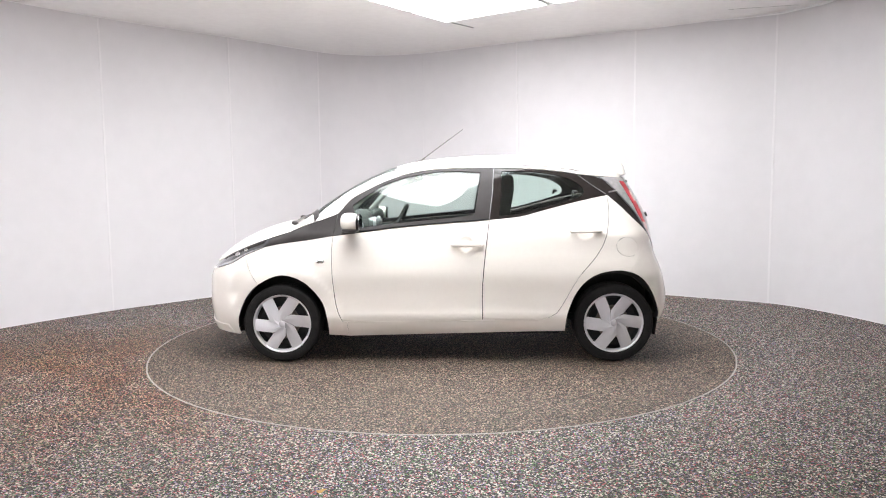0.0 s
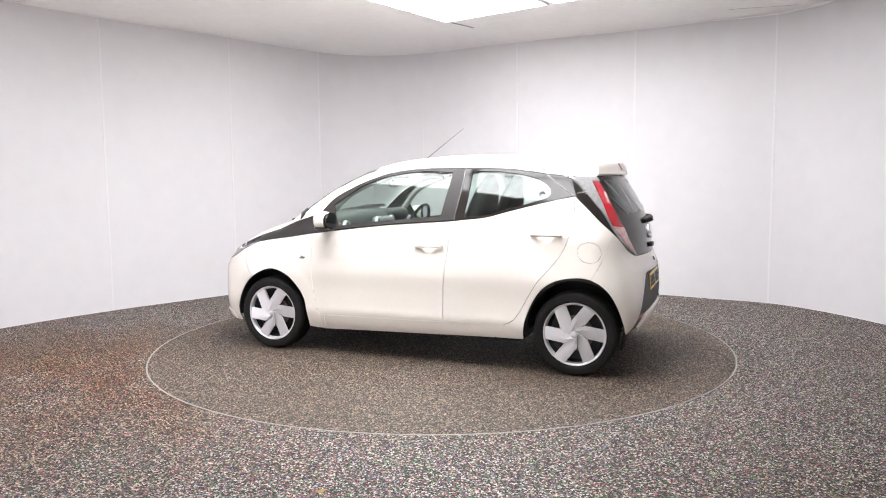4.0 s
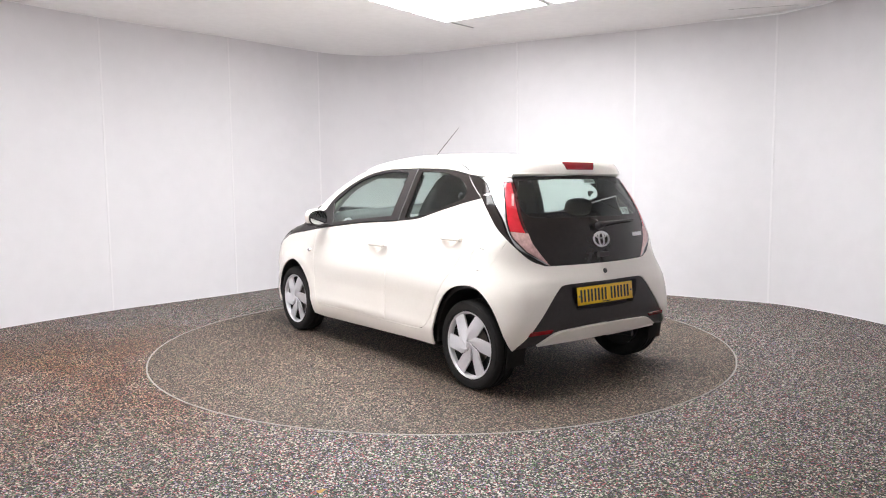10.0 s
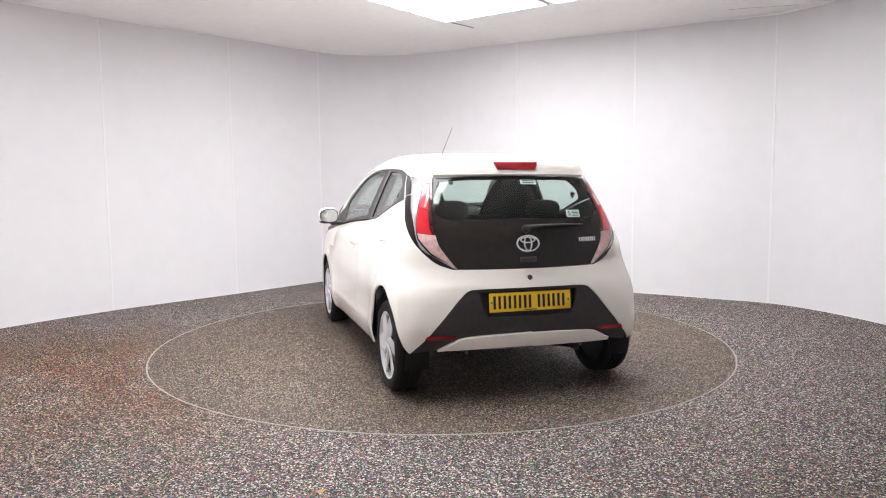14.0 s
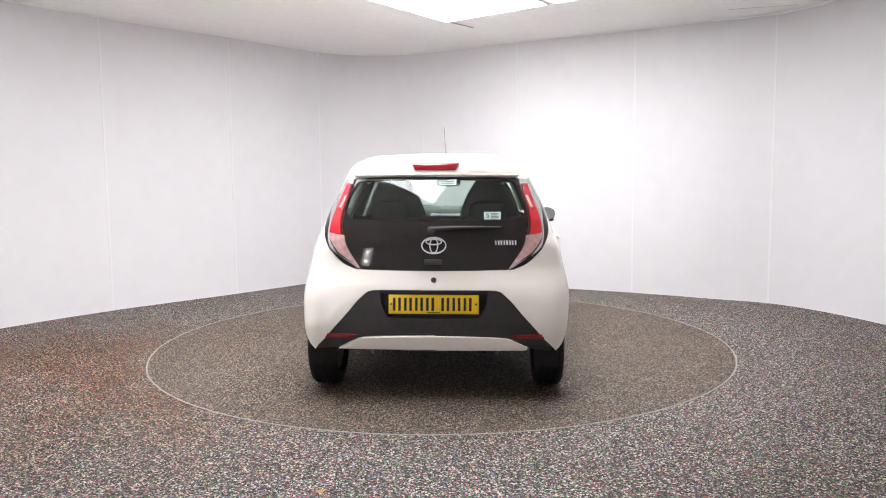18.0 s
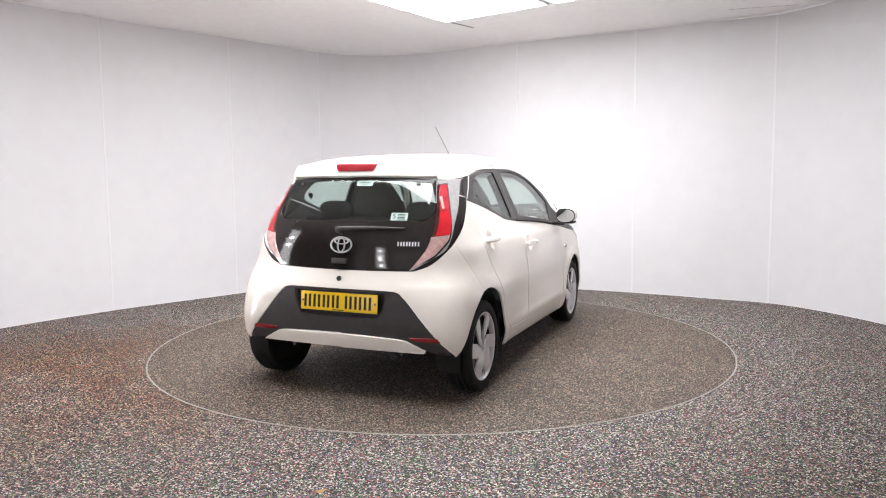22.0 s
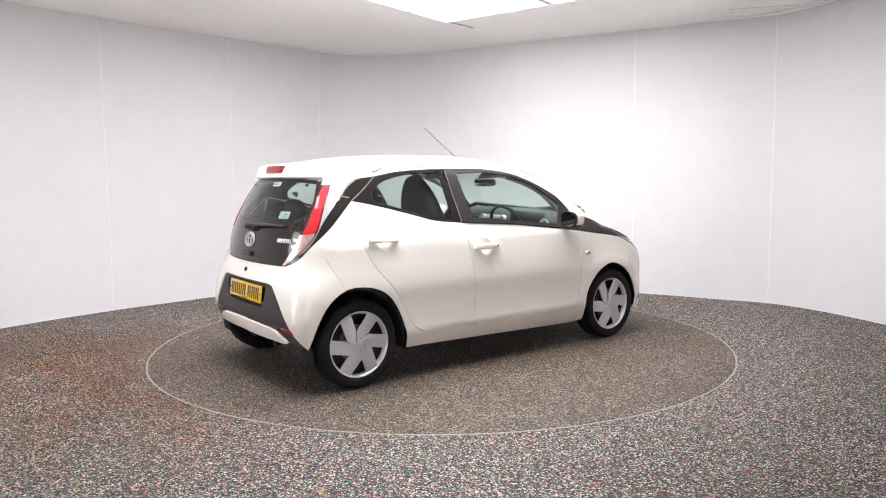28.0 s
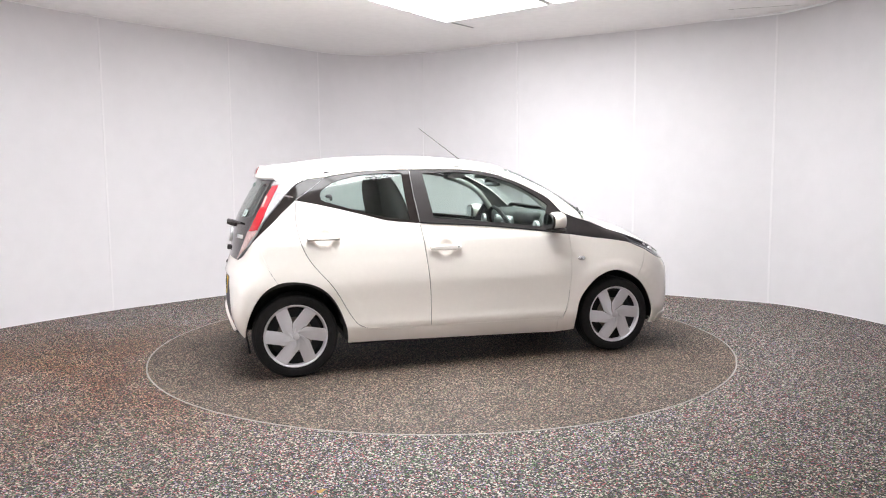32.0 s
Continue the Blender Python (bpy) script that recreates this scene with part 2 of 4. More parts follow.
def wall_strip(line, z0, z1, thick, mat, name, parent=None, proud=0.0):
    """An upright sheet that follows a plan line; the room is on its right-hand side."""
    t = np.gradient(line, axis=0)
    t /= np.hypot(t[:, 0], t[:, 1])[:, None]
    n = np.stack([t[:, 1], -t[:, 0]], 1)
    a, b = line + n * proud, line - n * thick
    k = len(line)
    v = [(*p, z) for z in (z0, z1) for p in a] + [(*p, z) for z in (z0, z1) for p in b]
    f = []
    for i in range(k - 1):
        f += [(i, k + i, k + i + 1, i + 1), (2 * k + i, 2 * k + i + 1, 3 * k + i + 1, 3 * k + i), (k + i, 3 * k + i, 3 * k + i + 1, k + i + 1), (i, i + 1, 2 * k + i + 1, 2 * k + i)]
    f += [(0, 2 * k, 3 * k, k), (k - 1, 2 * k - 1, 4 * k - 1, 3 * k - 1)]
    ob = mesh_object(name, v, f, mat, parent, smooth=True)
    ob.data.set_sharp_from_angle(angle=0.7)
    return ob


wall_line = curve_points(PLAN, 0.06)
wall = tagged(wall_strip(wall_line, -0.05, H + 0.05, 0.12, M_WALL, "wall_north", proud=-0.006), "curved white booth wall behind the turntable", kind="structure")
cuts = [int(np.argmin(np.hypot(*(wall_line - s).T))) for s in SEAMS]
for a, b in zip(cuts, cuts[1:]):
    seg = wall_line[a:b + 1].copy()
    for e, f2 in ((0, 1), (-1, -2)):
        d = seg[f2] - seg[e]
        seg[e] += d / np.hypot(*d) * 0.003
    wall_strip(seg, 0.004, H - 0.004, 0.004, M_WALL, "wall_panel", wall)
for c in cuts[1:-1]:
    d = wall_line[c + 1] - wall_line[c - 1]
    d /= np.hypot(*d)
    wall_strip(np.array([wall_line[c] - d * 0.009, wall_line[c], wall_line[c] + d * 0.009]), 0.003, H - 0.003, 0.002, M_WALL if -0.5 < wall_line[c][0] < 0.2 else M_STRIP, "joint_strip", wall, proud=0.004)
tagged(wall_strip(wall_line, 0.0, 0.009, 0.001, M_STRIP, "baseboard", proud=0.005), "thin white sealing strip along the wall's foot", kind="structure")
trim = tagged(wall_strip(wall_line, H - 0.006, H, 0.001, M_JOINT, "trim", proud=0.005), "thin white trim under the ceiling", kind="structure")

# out-of-view wall, whiter than the booth wall so that it bounces more light
side_walls = [("wall_south", [(4.45, -4.4), (4.35, -5.3), (3.8, -6.0), (2.6, -6.25), (0.0, -6.3), (-2.6, -6.4), (-3.9, -6.5), (-4.45, -6.2), (-4.55, -5.3)])]
for nm, pl in side_walls:
    tagged(wall_strip(curve_points(pl, 0.15), -0.05, H + 0.05, 0.12, M_WHITE, nm), "plain unseen wall on the camera's side, extra white to bounce light", kind="structure")

# near-black colour puts the darkness of the unlit space into these walls
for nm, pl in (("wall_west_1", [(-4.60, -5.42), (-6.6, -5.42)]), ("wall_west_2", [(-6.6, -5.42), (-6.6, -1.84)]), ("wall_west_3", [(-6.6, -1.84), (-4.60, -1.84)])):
    tagged(wall_strip(curve_points(pl, 0.3), -0.05, H + 0.05, 0.1, M_UNDER_UNLIT, nm), "near-black wall standing in for the unlit space beyond the drive-in opening", kind="structure")
ceiling = tagged(part("ceiling", box((14, 13.5, 0.12), (-1.2, -2.1, H + 0.06)), M_CEIL, None, smooth=False), "white painted ceiling slab", kind="structure")


def annulus(r0, r1, z0, z1, steps=160):
    bm = bmesh.new()
    rows = []
    for i in range(steps):
        a = 2 * math.pi * i / steps
        c, s = math.cos(a), math.sin(a)
        rows.append([bm.verts.new((r * c, r * s, z)) for r, z in ((r0, z0), (r0, z1), (r1, z1), (r1, z0))])
    for i in range(steps):
        p, q = rows[i], rows[(i + 1) % steps]
        for j in range(4):
            bm.faces.new((p[j], p[(j + 1) % 4], q[(j + 1) % 4], q[j]))
    return bm


R_TABLE = 2.2195
tagged(part("floor", annulus(R_TABLE + 0.006, 9.5, -0.1, 0.0), M_FLOOR, None, smooth=False), "speckled grey chip floor with rusty patches", kind="structure")
turntable = tagged(new("turntable"), "speckled dark turntable disc with a thin metal rim", "turntable")
disc = bmesh.new()
bmesh.ops.create_cone(disc, cap_ends=True, segments=160, radius1=R_TABLE - 0.008, radius2=R_TABLE - 0.008, depth=0.05)
bmesh.ops.translate(disc, vec=(0, 0, -0.025), verts=disc.verts)
part("disc", disc, M_DISC, turntable, "worn chip surface", smooth=False)
part("rim", annulus(R_TABLE - 0.004, R_TABLE + 0.003, -0.05, 0.002), M_RING, turntable, "pale steel edge", smooth=False)

# loose trim, a crack and small litter
loose = [(2.78, 1.86, H - 0.006), (3.05, 1.66, H - 0.022), (3.32, 1.42, H - 0.036), (3.55, 1.08, H - 0.030), (3.66, 0.80, H - 0.012)]
tagged(part("ceiling_trim", tube([Vector(q) for q in loose], 0.008, 6), M_JOINT, None), "white edge strip that has come loose from the ceiling", "trim strip")
tagged(part("ceiling_joint", tube([(2.80, 1.40, H - 0.001), (2.87, 1.36, H - 0.002), (3.15, 1.29, H - 0.001), (3.40, 1.22, H - 0.001)], 0.0016, 6), M_LINER, None), "grey hairline joint in the ceiling board", kind="structure")
tagged(part("cable", tube([(0.13, 1.86, H - 0.002), (0.26, 1.99, H - 0.004), (0.37, 2.12, H - 0.002)], 0.0035, 6), M_HUB, None), "short dark cable end lying along the ceiling", "cable")
tagged(part("rubber_wedge", box((0.05, 0.03, 0.022), (-2.10, 2.985, 0.011), 0.005), M_RUBBER, None), "small black rubber wedge at the foot of the wall", "wedge")
leaf = bmesh.new()
ring_l = [leaf.verts.new((0.022 * math.cos(a) * (1 + 0.25 * math.cos(3 * a)), 0.015 * math.sin(a) * (1 + 0.2 * math.sin(2 * a)), 0.002 + 0.003 * math.cos(2 * a))) for a in np.linspace(0, 2 * math.pi, 17)[:-1]]
mid_l = leaf.verts.new((0, 0, 0.005))
for i in range(16):
    leaf.faces.new((ring_l[i], ring_l[(i + 1) % 16], mid_l))
bmesh.ops.solidify(leaf, geom=leaf.faces[:], thickness=0.001)
leaf_ob = tagged(part("dry_leaf", leaf, M_LEAF, None), "small curled tan leaf lying on the chip floor", "leaf")
leaf_ob.matrix_basis = pose(-0.51, -2.87, 0.001, 0, 0, 20)

# ceiling lights: two columns of six panels over the turntable
AX, BX = Vector((-0.60, -0.80, 0)), Vector((0.80, -0.60, 0))
CORNER = Vector((0.07, 1.80, 0))


def led_panel():
    ob = tagged(new("ceiling_light"), "flat white rectangular ceiling light panel, switched on", "ceiling light", "ceiling lights over the turntable")
    w, d = 1.19, 0.612
    fr = merge(box((w, 0.015, 0.03), (0, d / 2 - 0.0075, -0.015)), box((w, 0.015, 0.03), (0, -d / 2 + 0.0075, -0.015)),
               box((0.015, d - 0.03, 0.03), (w / 2 - 0.0075, 0, -0.015)), box((0.015, d - 0.03, 0.03), (-w / 2 + 0.0075, 0, -0.015)))
    part("frame", fr, M_LEDFRAME, ob, smooth=False)
    part("diffuser", box((w - 0.032, d - 0.032, 0.012), (0, 0, -0.018)), M_LED, ob, "glowing white diffuser", smooth=False)
    return ob


first = led_panel()
turn = math.degrees(math.atan2(BX.y, BX.x))
for col in range(2):
    for row in range(6):
        c = CORNER + BX * (0.6 + col * 1.24) + AX * (0.31 + row * 0.622)
        m = pose(c.x, c.y, H + 0.012, 0, 0, turn)
        if col == row == 0:
            first.matrix_basis = m
        else:
            copy_thing(first, m)



def light_column(at, toward):
    """An upright lamp bank beside the opening: housing, pale front and four round lamps."""
    d = (Vector(toward) - Vector(at)).to_2d()
    ob = tagged(new("studio_light"), "tall white upright lamp bank with round lamps, switched on", "studio light", "lamp banks beside the opening")
    ob.matrix_basis = pose(at[0], at[1], 0, 0, 0, math.degrees(math.atan2(d.y, d.x)) - 90)
    part("housing", box((0.50, 0.10, 2.40), (0, -0.06, 1.20), 0.01), M_LEDFRAME, ob)
    part("diffuser", box((0.44, 0.012, 2.20), (0, -0.004, 1.25)), M_BANK, ob, "pale glowing front", smooth=False)
    for k in range(4):
        part("lamp", put_at(lathe([(0.0005, 0.02), (0.07, 0.016), (0.085, 0.0), (0.0005, 0.0)], 24), (0, 0.004, 0.60 + 0.45 * k)), M_BULB, ob, "round glowing lamp")
    return ob


def put_at(bm, v):
    bmesh.ops.translate(bm, vec=v, verts=bm.verts)
    return bm


light_column((-4.25, -1.65, 0), (-0.2, -0.6, 0))
light_column((-3.60, -6.00, 0), (-0.2, -0.6, 0))

# ---------------------------------------------------------------- the car's body form


def spline(table):
    xs, ys = np.array([a for a, b in table]), np.array([b for a, b in table])
    h = np.diff(xs)
    d = np.diff(ys) / h
    m = np.zeros(len(xs))
    m[0], m[-1] = d[0], d[-1]
    for i in range(1, len(xs) - 1):
        if d[i - 1] * d[i] > 0:
            w1, w2 = 2 * h[i] + h[i - 1], h[i] + 2 * h[i - 1]
            m[i] = (w1 + w2) / (w1 / d[i - 1] + w2 / d[i])

    def value(q):
        q = np.clip(q, xs[0] - 0.3, xs[-1] + 0.3)
        i = np.clip(np.searchsorted(xs, q) - 1, 0, len(h) - 1)
        t = (q - xs[i]) / h[i]
        c = np.clip(t, 0, 1)
        v = ys[i] * (1 + 2 * c) * (1 - c) ** 2 + h[i] * m[i] * c * (1 - c) ** 2 + ys[i + 1] * c * c * (3 - 2 * c) + h[i] * m[i + 1] * c * c * (c - 1)
        return v + np.where(t < 0, t * h[i] * m[i], 0) + np.where(t > 1, (t - 1) * h[i] * m[i + 1], 0)
    return value


plan=spline([(-1.6,.785),(-1.3,.806),(-1.0,.806),(-.5,.797),(0,.797),(.5,.798),(1.0,.803),(1.3,.800),(1.7,.775),(1.9,.74)])
waist=spline([(.16,-.06),(.22,-.022),(.275,-.006),(.325,.001),(.37,-.003),(.48,-.006),(.60,-.002),(.70,-.011),(.78,-.024),(.84,-.033),(.885,-.042),(.93,-.063),(1.0,-.092),(1.08,-.121),(1.17,-.158),(1.28,-.206),(1.36,-.247),(1.45,-.304)])
top=spline([(-1.36,1.378),(-1.3,1.396),(-1.147,1.415),(-.924,1.444),(-.701,1.462),(-.477,1.470),(-.253,1.468),(-.028,1.453),(.221,1.425),(.403,1.381),(.517,1.337),(.701,1.249),(.887,1.141),(1.06,1.025),(1.13,.990),(1.283,.966),(1.446,.917),(1.54,.877),(1.635,.828),(1.73,.764),(1.85,.66)])
crown=spline([(-1.3,.035),(-.4,.026),(.1,.020),(.5,.022),(.9,.040),(1.15,.050),(1.5,.08),(1.8,.16)])
rear=spline([(.18,-1.50),(.25,-1.545),(.35,-1.585),(.45,-1.60),(.58,-1.602),(.66,-1.592),(.71,-1.575),(.78,-1.556),(.9,-1.540),(1.0,-1.512),(1.1,-1.468),(1.2,-1.412),(1.24,-1.388),(1.28,-1.363),(1.31,-1.345),(1.38,-1.334)])
rearbow=spline([(.2,.03),(.4,.022),(.78,.06),(1.27,.085)])
nose=spline([(.15,1.77),(.25,1.83),(.40,1.855),(.55,1.85),(.68,1.82),(.8,1.75),(.9,1.6)])
def smax(a,b,r):
    return np.maximum(a,b)+np.maximum(r-np.abs(a-b),0)**2/(4*r)
def body_form(P):
    x,y,z=P[...,0],np.abs(P[...,1]),P[...,2]
    bump=.010*np.exp(-(((x-1.17)/.42)**4+((z-.35)/.34)**4))+.012*np.exp(-(((x+1.17)/.42)**4+((z-.38)/.36)**4))
    for wx,wz,wr,wd in ((1.15,.277,.402,.007),(-1.13,.285,.420,.002)):
        bump=bump+wd/(1+np.exp(np.clip((np.hypot(x-wx,z-wz)-wr)/.008,-40,40)))
    side=y-(plan(x)+waist(z)+bump-.008)
    up=(z-(top(x)-crown(x)*(y/.6)**2.2))*.85
    back=(rear(z)+rearbow(z)*(y/.5)**2.2-x)*.95
    fro=(x-(nose(z)-.13*(y/.6)**2.4))*.9
    f=smax(side,back,.15); f=smax(f,fro,.18); f=smax(f,up,.05)
    return f


def cast(o, d, far=1.5):
    """Where rays from inside the car leave its body."""
    a, b = np.zeros(len(o)), np.full(len(o), far)
    for _ in range(34):
        m = (a + b) / 2
        ins = body_form(o + d * m[:, None]) < 0
        a, b = np.where(ins, m, a), np.where(ins, b, m)
    return o + d * a[:, None]


S0, S1, RR, RF = -0.95, 1.0, 0.65, 0.7
MID = S0 - RR * math.pi / 2


def on_side(q):
    """(s, z): s is x along the flank and runs on round the tail and the nose."""
    s, z = q[:, 0], q[:, 1]
    r, f = np.where(s < S0, (S0 - s) / RR, 0), np.where(s > S1, (s - S1) / RF, 0)
    o = np.stack([np.clip(s, S0, S1), 0 * s, z], 1)
    return cast(o, np.stack([-np.sin(r) + np.sin(f), np.cos(r) * np.cos(f), 0 * s], 1))


def on_rear(q):
    """(y, z) on the tail."""
    return cast(np.stack([0 * q[:, 0] - 0.7, q[:, 0], q[:, 1]], 1), np.tile((-1.0, 0, 0), (len(q), 1)))


def on_top(q):
    """(x, y) on roof, windscreen and bonnet."""
    return cast(np.stack([q[:, 0], q[:, 1], 0 * q[:, 0] + 0.55], 1), np.tile((0, 0, 1.0), (len(q), 1)))


def to_side(P):
    x, y, z = P[:, 0], np.abs(P[:, 1]), P[:, 2]
    s = np.where(x < S0, S0 - RR * np.arctan2(S0 - x, y), np.where(x > S1, S1 + RF * np.arctan2(x - S1, y), x))
    return np.stack([s, z], 1)


def panel(name, outline, place, mat, parent, label="", holes=(), gap=0.002, thick=0.012, off=0.0, grid=0.04, mirror=False, dents=(), back=None):
    """A curved sheet on the body form, cut to an outline, with thickness and rolled edges."""
    poly = shrink(np.asarray(outline, float), gap)
    rings = [poly] + [shrink(np.asarray(h, float), -gap) for h in holes]
    lo, hi = poly.min(0), poly.max(0)
    gx, gy = np.meshgrid(np.arange(lo[0] + grid / 2, hi[0], grid), np.arange(lo[1] + grid / 2, hi[1], grid))
    pts = np.stack([gx.ravel(), gy.ravel()], 1)
    for u, v, ru, rv, dep in dents:
        a, b = np.meshgrid(np.linspace(-1.3, 1.3, 15), np.linspace(-1.3, 1.3, 15))
        pts = np.vstack([pts, np.stack([u + ru * a.ravel(), v + rv * b.ravel()], 1)])
    ok = inside(pts, poly)
    for h in rings[1:]:
        ok &= ~inside(pts, h)
    allb = np.vstack(rings)
    ok &= np.array([np.min(np.sum((allb - p) ** 2, 1)) > (0.25 * grid) ** 2 if k else False for p, k in zip(pts, ok)], dtype=bool)
    verts, edges = [], []
    for r in rings:
        s = len(verts)
        verts += [Vector(p) for p in r]
        edges += [(s + i, s + (i + 1) % len(r)) for i in range(len(r))]
    verts += [Vector(p) for p in pts[ok]]
    vo, _, tris, *_ = mathutils.geometry.delaunay_2d_cdt(verts, edges, [], 0, 1e-6)
    q = np.array([tuple(v) for v in vo])
    tri = np.array([t for t in tris if len(t) == 3])
    cen = q[tri].mean(1)
    ok = inside(cen, poly)
    for h in rings[1:]:
        ok &= ~inside(cen, h)
    tri = tri[ok]

    def shape(w):
        p = place(w)
        for u, v, ru, rv, dep in dents:
            k = np.clip(1 - ((w[:, 0] - u) / ru) ** 2 - ((w[:, 1] - v) / rv) ** 2, 0, 1)
            p = p - flat_n * (dep * k * k * (3 - 2 * k))[:, None] if flat_n is not None else p
        return p

    def normal(f, w, e=0.003):
        du = f(w + np.array([e, 0])) - f(w - np.array([e, 0]))
        dv = f(w + np.array([0, e])) - f(w - np.array([0, e]))
        n = np.cross(du, dv)
        return n / np.maximum(np.linalg.norm(n, axis=1), 1e-9)[:, None]

    flat_n = None
    base = place(q)
    n = normal(place, q)
    g = np.stack([body_form(base + n * 0.01)], 1)
    n = np.where(g > 0, n, -n)
    flat_n = n
    p = shape(q)
    if dents:
        m = normal(shape, q)
        n = np.where(np.sum(m * n, 1)[:, None] > 0, m, -m)
    use = {}
    for t in tri:
        for i in range(3):
            k = (t[i], t[(i + 1) % 3])
            use[tuple(sorted(k))] = use.get(tuple(sorted(k)), []) + [k]
    rim = [v[0] for v in use.values() if len(v) == 1]
    edge = sorted({i for k in rim for i in k})
    outer = p + n * off
    inner = p + n * (off - thick)
    a, b, c = outer[tri[:, 0]], outer[tri[:, 1]], outer[tri[:, 2]]
    flip = np.sum(np.cross(b - a, c - a) * n[tri[:, 0]]) < 0
    if flip:
        tri = tri[:, ::-1]
        rim = [(b2, a2) for a2, b2 in rim]
    N = len(q)
    V = np.vstack([outer, inner])
    faces = [tuple(t) for t in tri] + [tuple(N + i for i in t[::-1]) for t in tri] + [(j, i, N + i, N + j) for i, j in rim]
    nt = len(tri)
    slots = [0] * nt + [1] * nt + [0] * len(rim)
    ln = [n[i] for t in tri for i in t] + [-n[i] for t in tri for i in t[::-1]]
    for i, j in rim:
        w = np.cross(V[N + i] - V[i], V[j] - V[i])
        w = w / max(np.linalg.norm(w), 1e-9)
        ln += [w + n[j], w + n[i], w, w]
    if mirror:
        V = V * (1, -1, 1)
        back_faces, back_n, k = [], [], 0
        for f in faces:
            m = len(f)
            back_faces.append(f[::-1])
            back_n += [x * np.array((1, -1, 1)) for x in ln[k:k + m][::-1]]
            k += m
        faces, ln = back_faces, back_n
    ob = mesh_object(name, V, faces, [mat, back or M_TRIM], parent, smooth=True, slots=slots)
    ob.data.normals_split_custom_set([tuple(x / max(np.linalg.norm(x), 1e-9)) for x in ln])
    return tagged(ob, label)


# ---------------------------------------------------------------- the car
car = tagged(new("hatchback_car"), "small pearl-white five-door hatchback parked on the turntable", "car")
LEAN = Matrix.Rotation(radians(0.4), 4, "X")

# lines on the flank, as (s, z)
BELT_F = [(0.800, 0.892), (0.596, 0.918), (0.197, 0.962), (-0.306, 0.997)]
BELT_R = [(-0.306, 0.997), (-0.521, 1.019), (-0.661, 1.054), (-0.841, 1.100), (-1.002, 1.138), (-1.136, 1.165)]
DOOR_FRONT = [(0.800, 0.892), (0.808, 0.766), (0.800, 0.569), (0.773, 0.388), (0.735, 0.287)]
DOOR_MID = [(-0.306, 0.997), (-0.276, 0.760), (-0.255, 0.524), (-0.254, 0.295)]
DOOR_LOW_F = [(0.735, 0.287), (0.24, 0.288), (-0.254, 0.295)]
DOOR_LOW_R = [(-0.254, 0.295), (-0.594, 0.298), (-0.704, 0.309), (-0.770, 0.345)]
DOOR_REAR = [(-0.770, 0.345), (-0.819, 0.415), (-0.903, 0.564), (-1.034, 0.750), (-1.090, 0.873), (-1.127, 1.027), (-1.136, 1.165)]
WIN_TOP = [(-1.060, 1.300), (-0.930, 1.314), (-0.855, 1.326), (-0.654, 1.350), (-0.336, 1.361), (-0.041, 1.361), (0.124, 1.350), (0.288, 1.323), (0.451, 1.271), (0.612, 1.191), (0.691, 1.139), (0.770, 1.050)]
STRIP = [(-1.136, 1.165), (-1.205, 1.085), (-1.262, 1.008), (-1.335, 0.922), (-1.440, 0.806), (-1.520, 0.766)]
SEAM_R = [(-1.335, 0.922), (-1.284, 0.810), (-1.246, 0.728)]
BLACK_LOW = [(0.800, 0.892), (0.996, 0.862), (1.142, 0.841), (1.247, 0.819)]
LAMP_LOW = [(1.247, 0.819), (1.353, 0.763), (1.438, 0.701), (1.55, 0.664), (1.66, 0.645)]
BLACK_TOP = [(0.770, 1.050), (0.872, 1.010), (0.936, 0.990), (1.008, 0.963), (1.130, 0.920), (1.212, 0.890)]
LAMP_TOP = [(1.212, 0.890), (1.319, 0.846), (1.43, 0.798), (1.54, 0.750), (1.66, 0.690)]


ARCH_F = curve_points([(1.400, 0.190), (1.382, 0.320), (1.342, 0.450), (1.272, 0.552), (1.143, 0.618), (1.004, 0.570), (0.878, 0.430), (0.838, 0.280), (0.836, 0.190)], 0.04).tolist()
ARCH_R = curve_points([(-0.831, 0.217), (-0.840, 0.325), (-0.904, 0.485), (-1.005, 0.603), (-1.112, 0.641), (-1.200, 0.635), (-1.265, 0.575), (-1.308, 0.487), (-1.338, 0.388), (-1.362, 0.310), (-1.372, 0.285)], 0.04).tolist()


def split(curve, s):
    """Parts of a front-to-back arch before and after the station s."""
    k = min(range(len(curve)), key=lambda i: abs(curve[i][0] - s))
    return curve[:k + 1], curve[k:]


AF1, AF2 = split(ARCH_F, 1.276)
AR1, AR2 = split(ARCH_R, -1.202)
HATCH_SIDE = [(0.500, 1.292), (0.520, 1.200), (0.543, 1.100), (0.548, 1.010), (0.515, 0.885), (0.430, 0.764)]
LAMP_IN = [tuple(r) for r in to_side(on_rear(np.array(HATCH_SIDE)))]
LAMP_OUT = [(-1.060, 1.300), (-1.138, 1.264), (-1.200, 1.190), (-1.250, 1.112), (-1.297, 1.036), (-1.347, 0.926), (-1.398, 0.856), LAMP_IN[-1]]
HATCH_LOW = [(0.430, 0.764), (0.22, 0.762), (0.0, 0.761)]
HATCH_LOW_S = [tuple(r) for r in to_side(on_rear(np.array(HATCH_LOW)))]
INS_SIDE = [(0.712, 0.282), (0.640, 0.362), (0.554, 0.461), (0.452, 0.579), (0.400, 0.630)]
INS_TOP = [(0.400, 0.630), (0.360, 0.648), (0.2, 0.652), (0.0, 0.652)]
ins_s = [tuple(r) for r in to_side(on_rear(np.array(INS_SIDE)))]
inst_s = [tuple(r) for r in to_side(on_rear(np.array(INS_TOP)))]


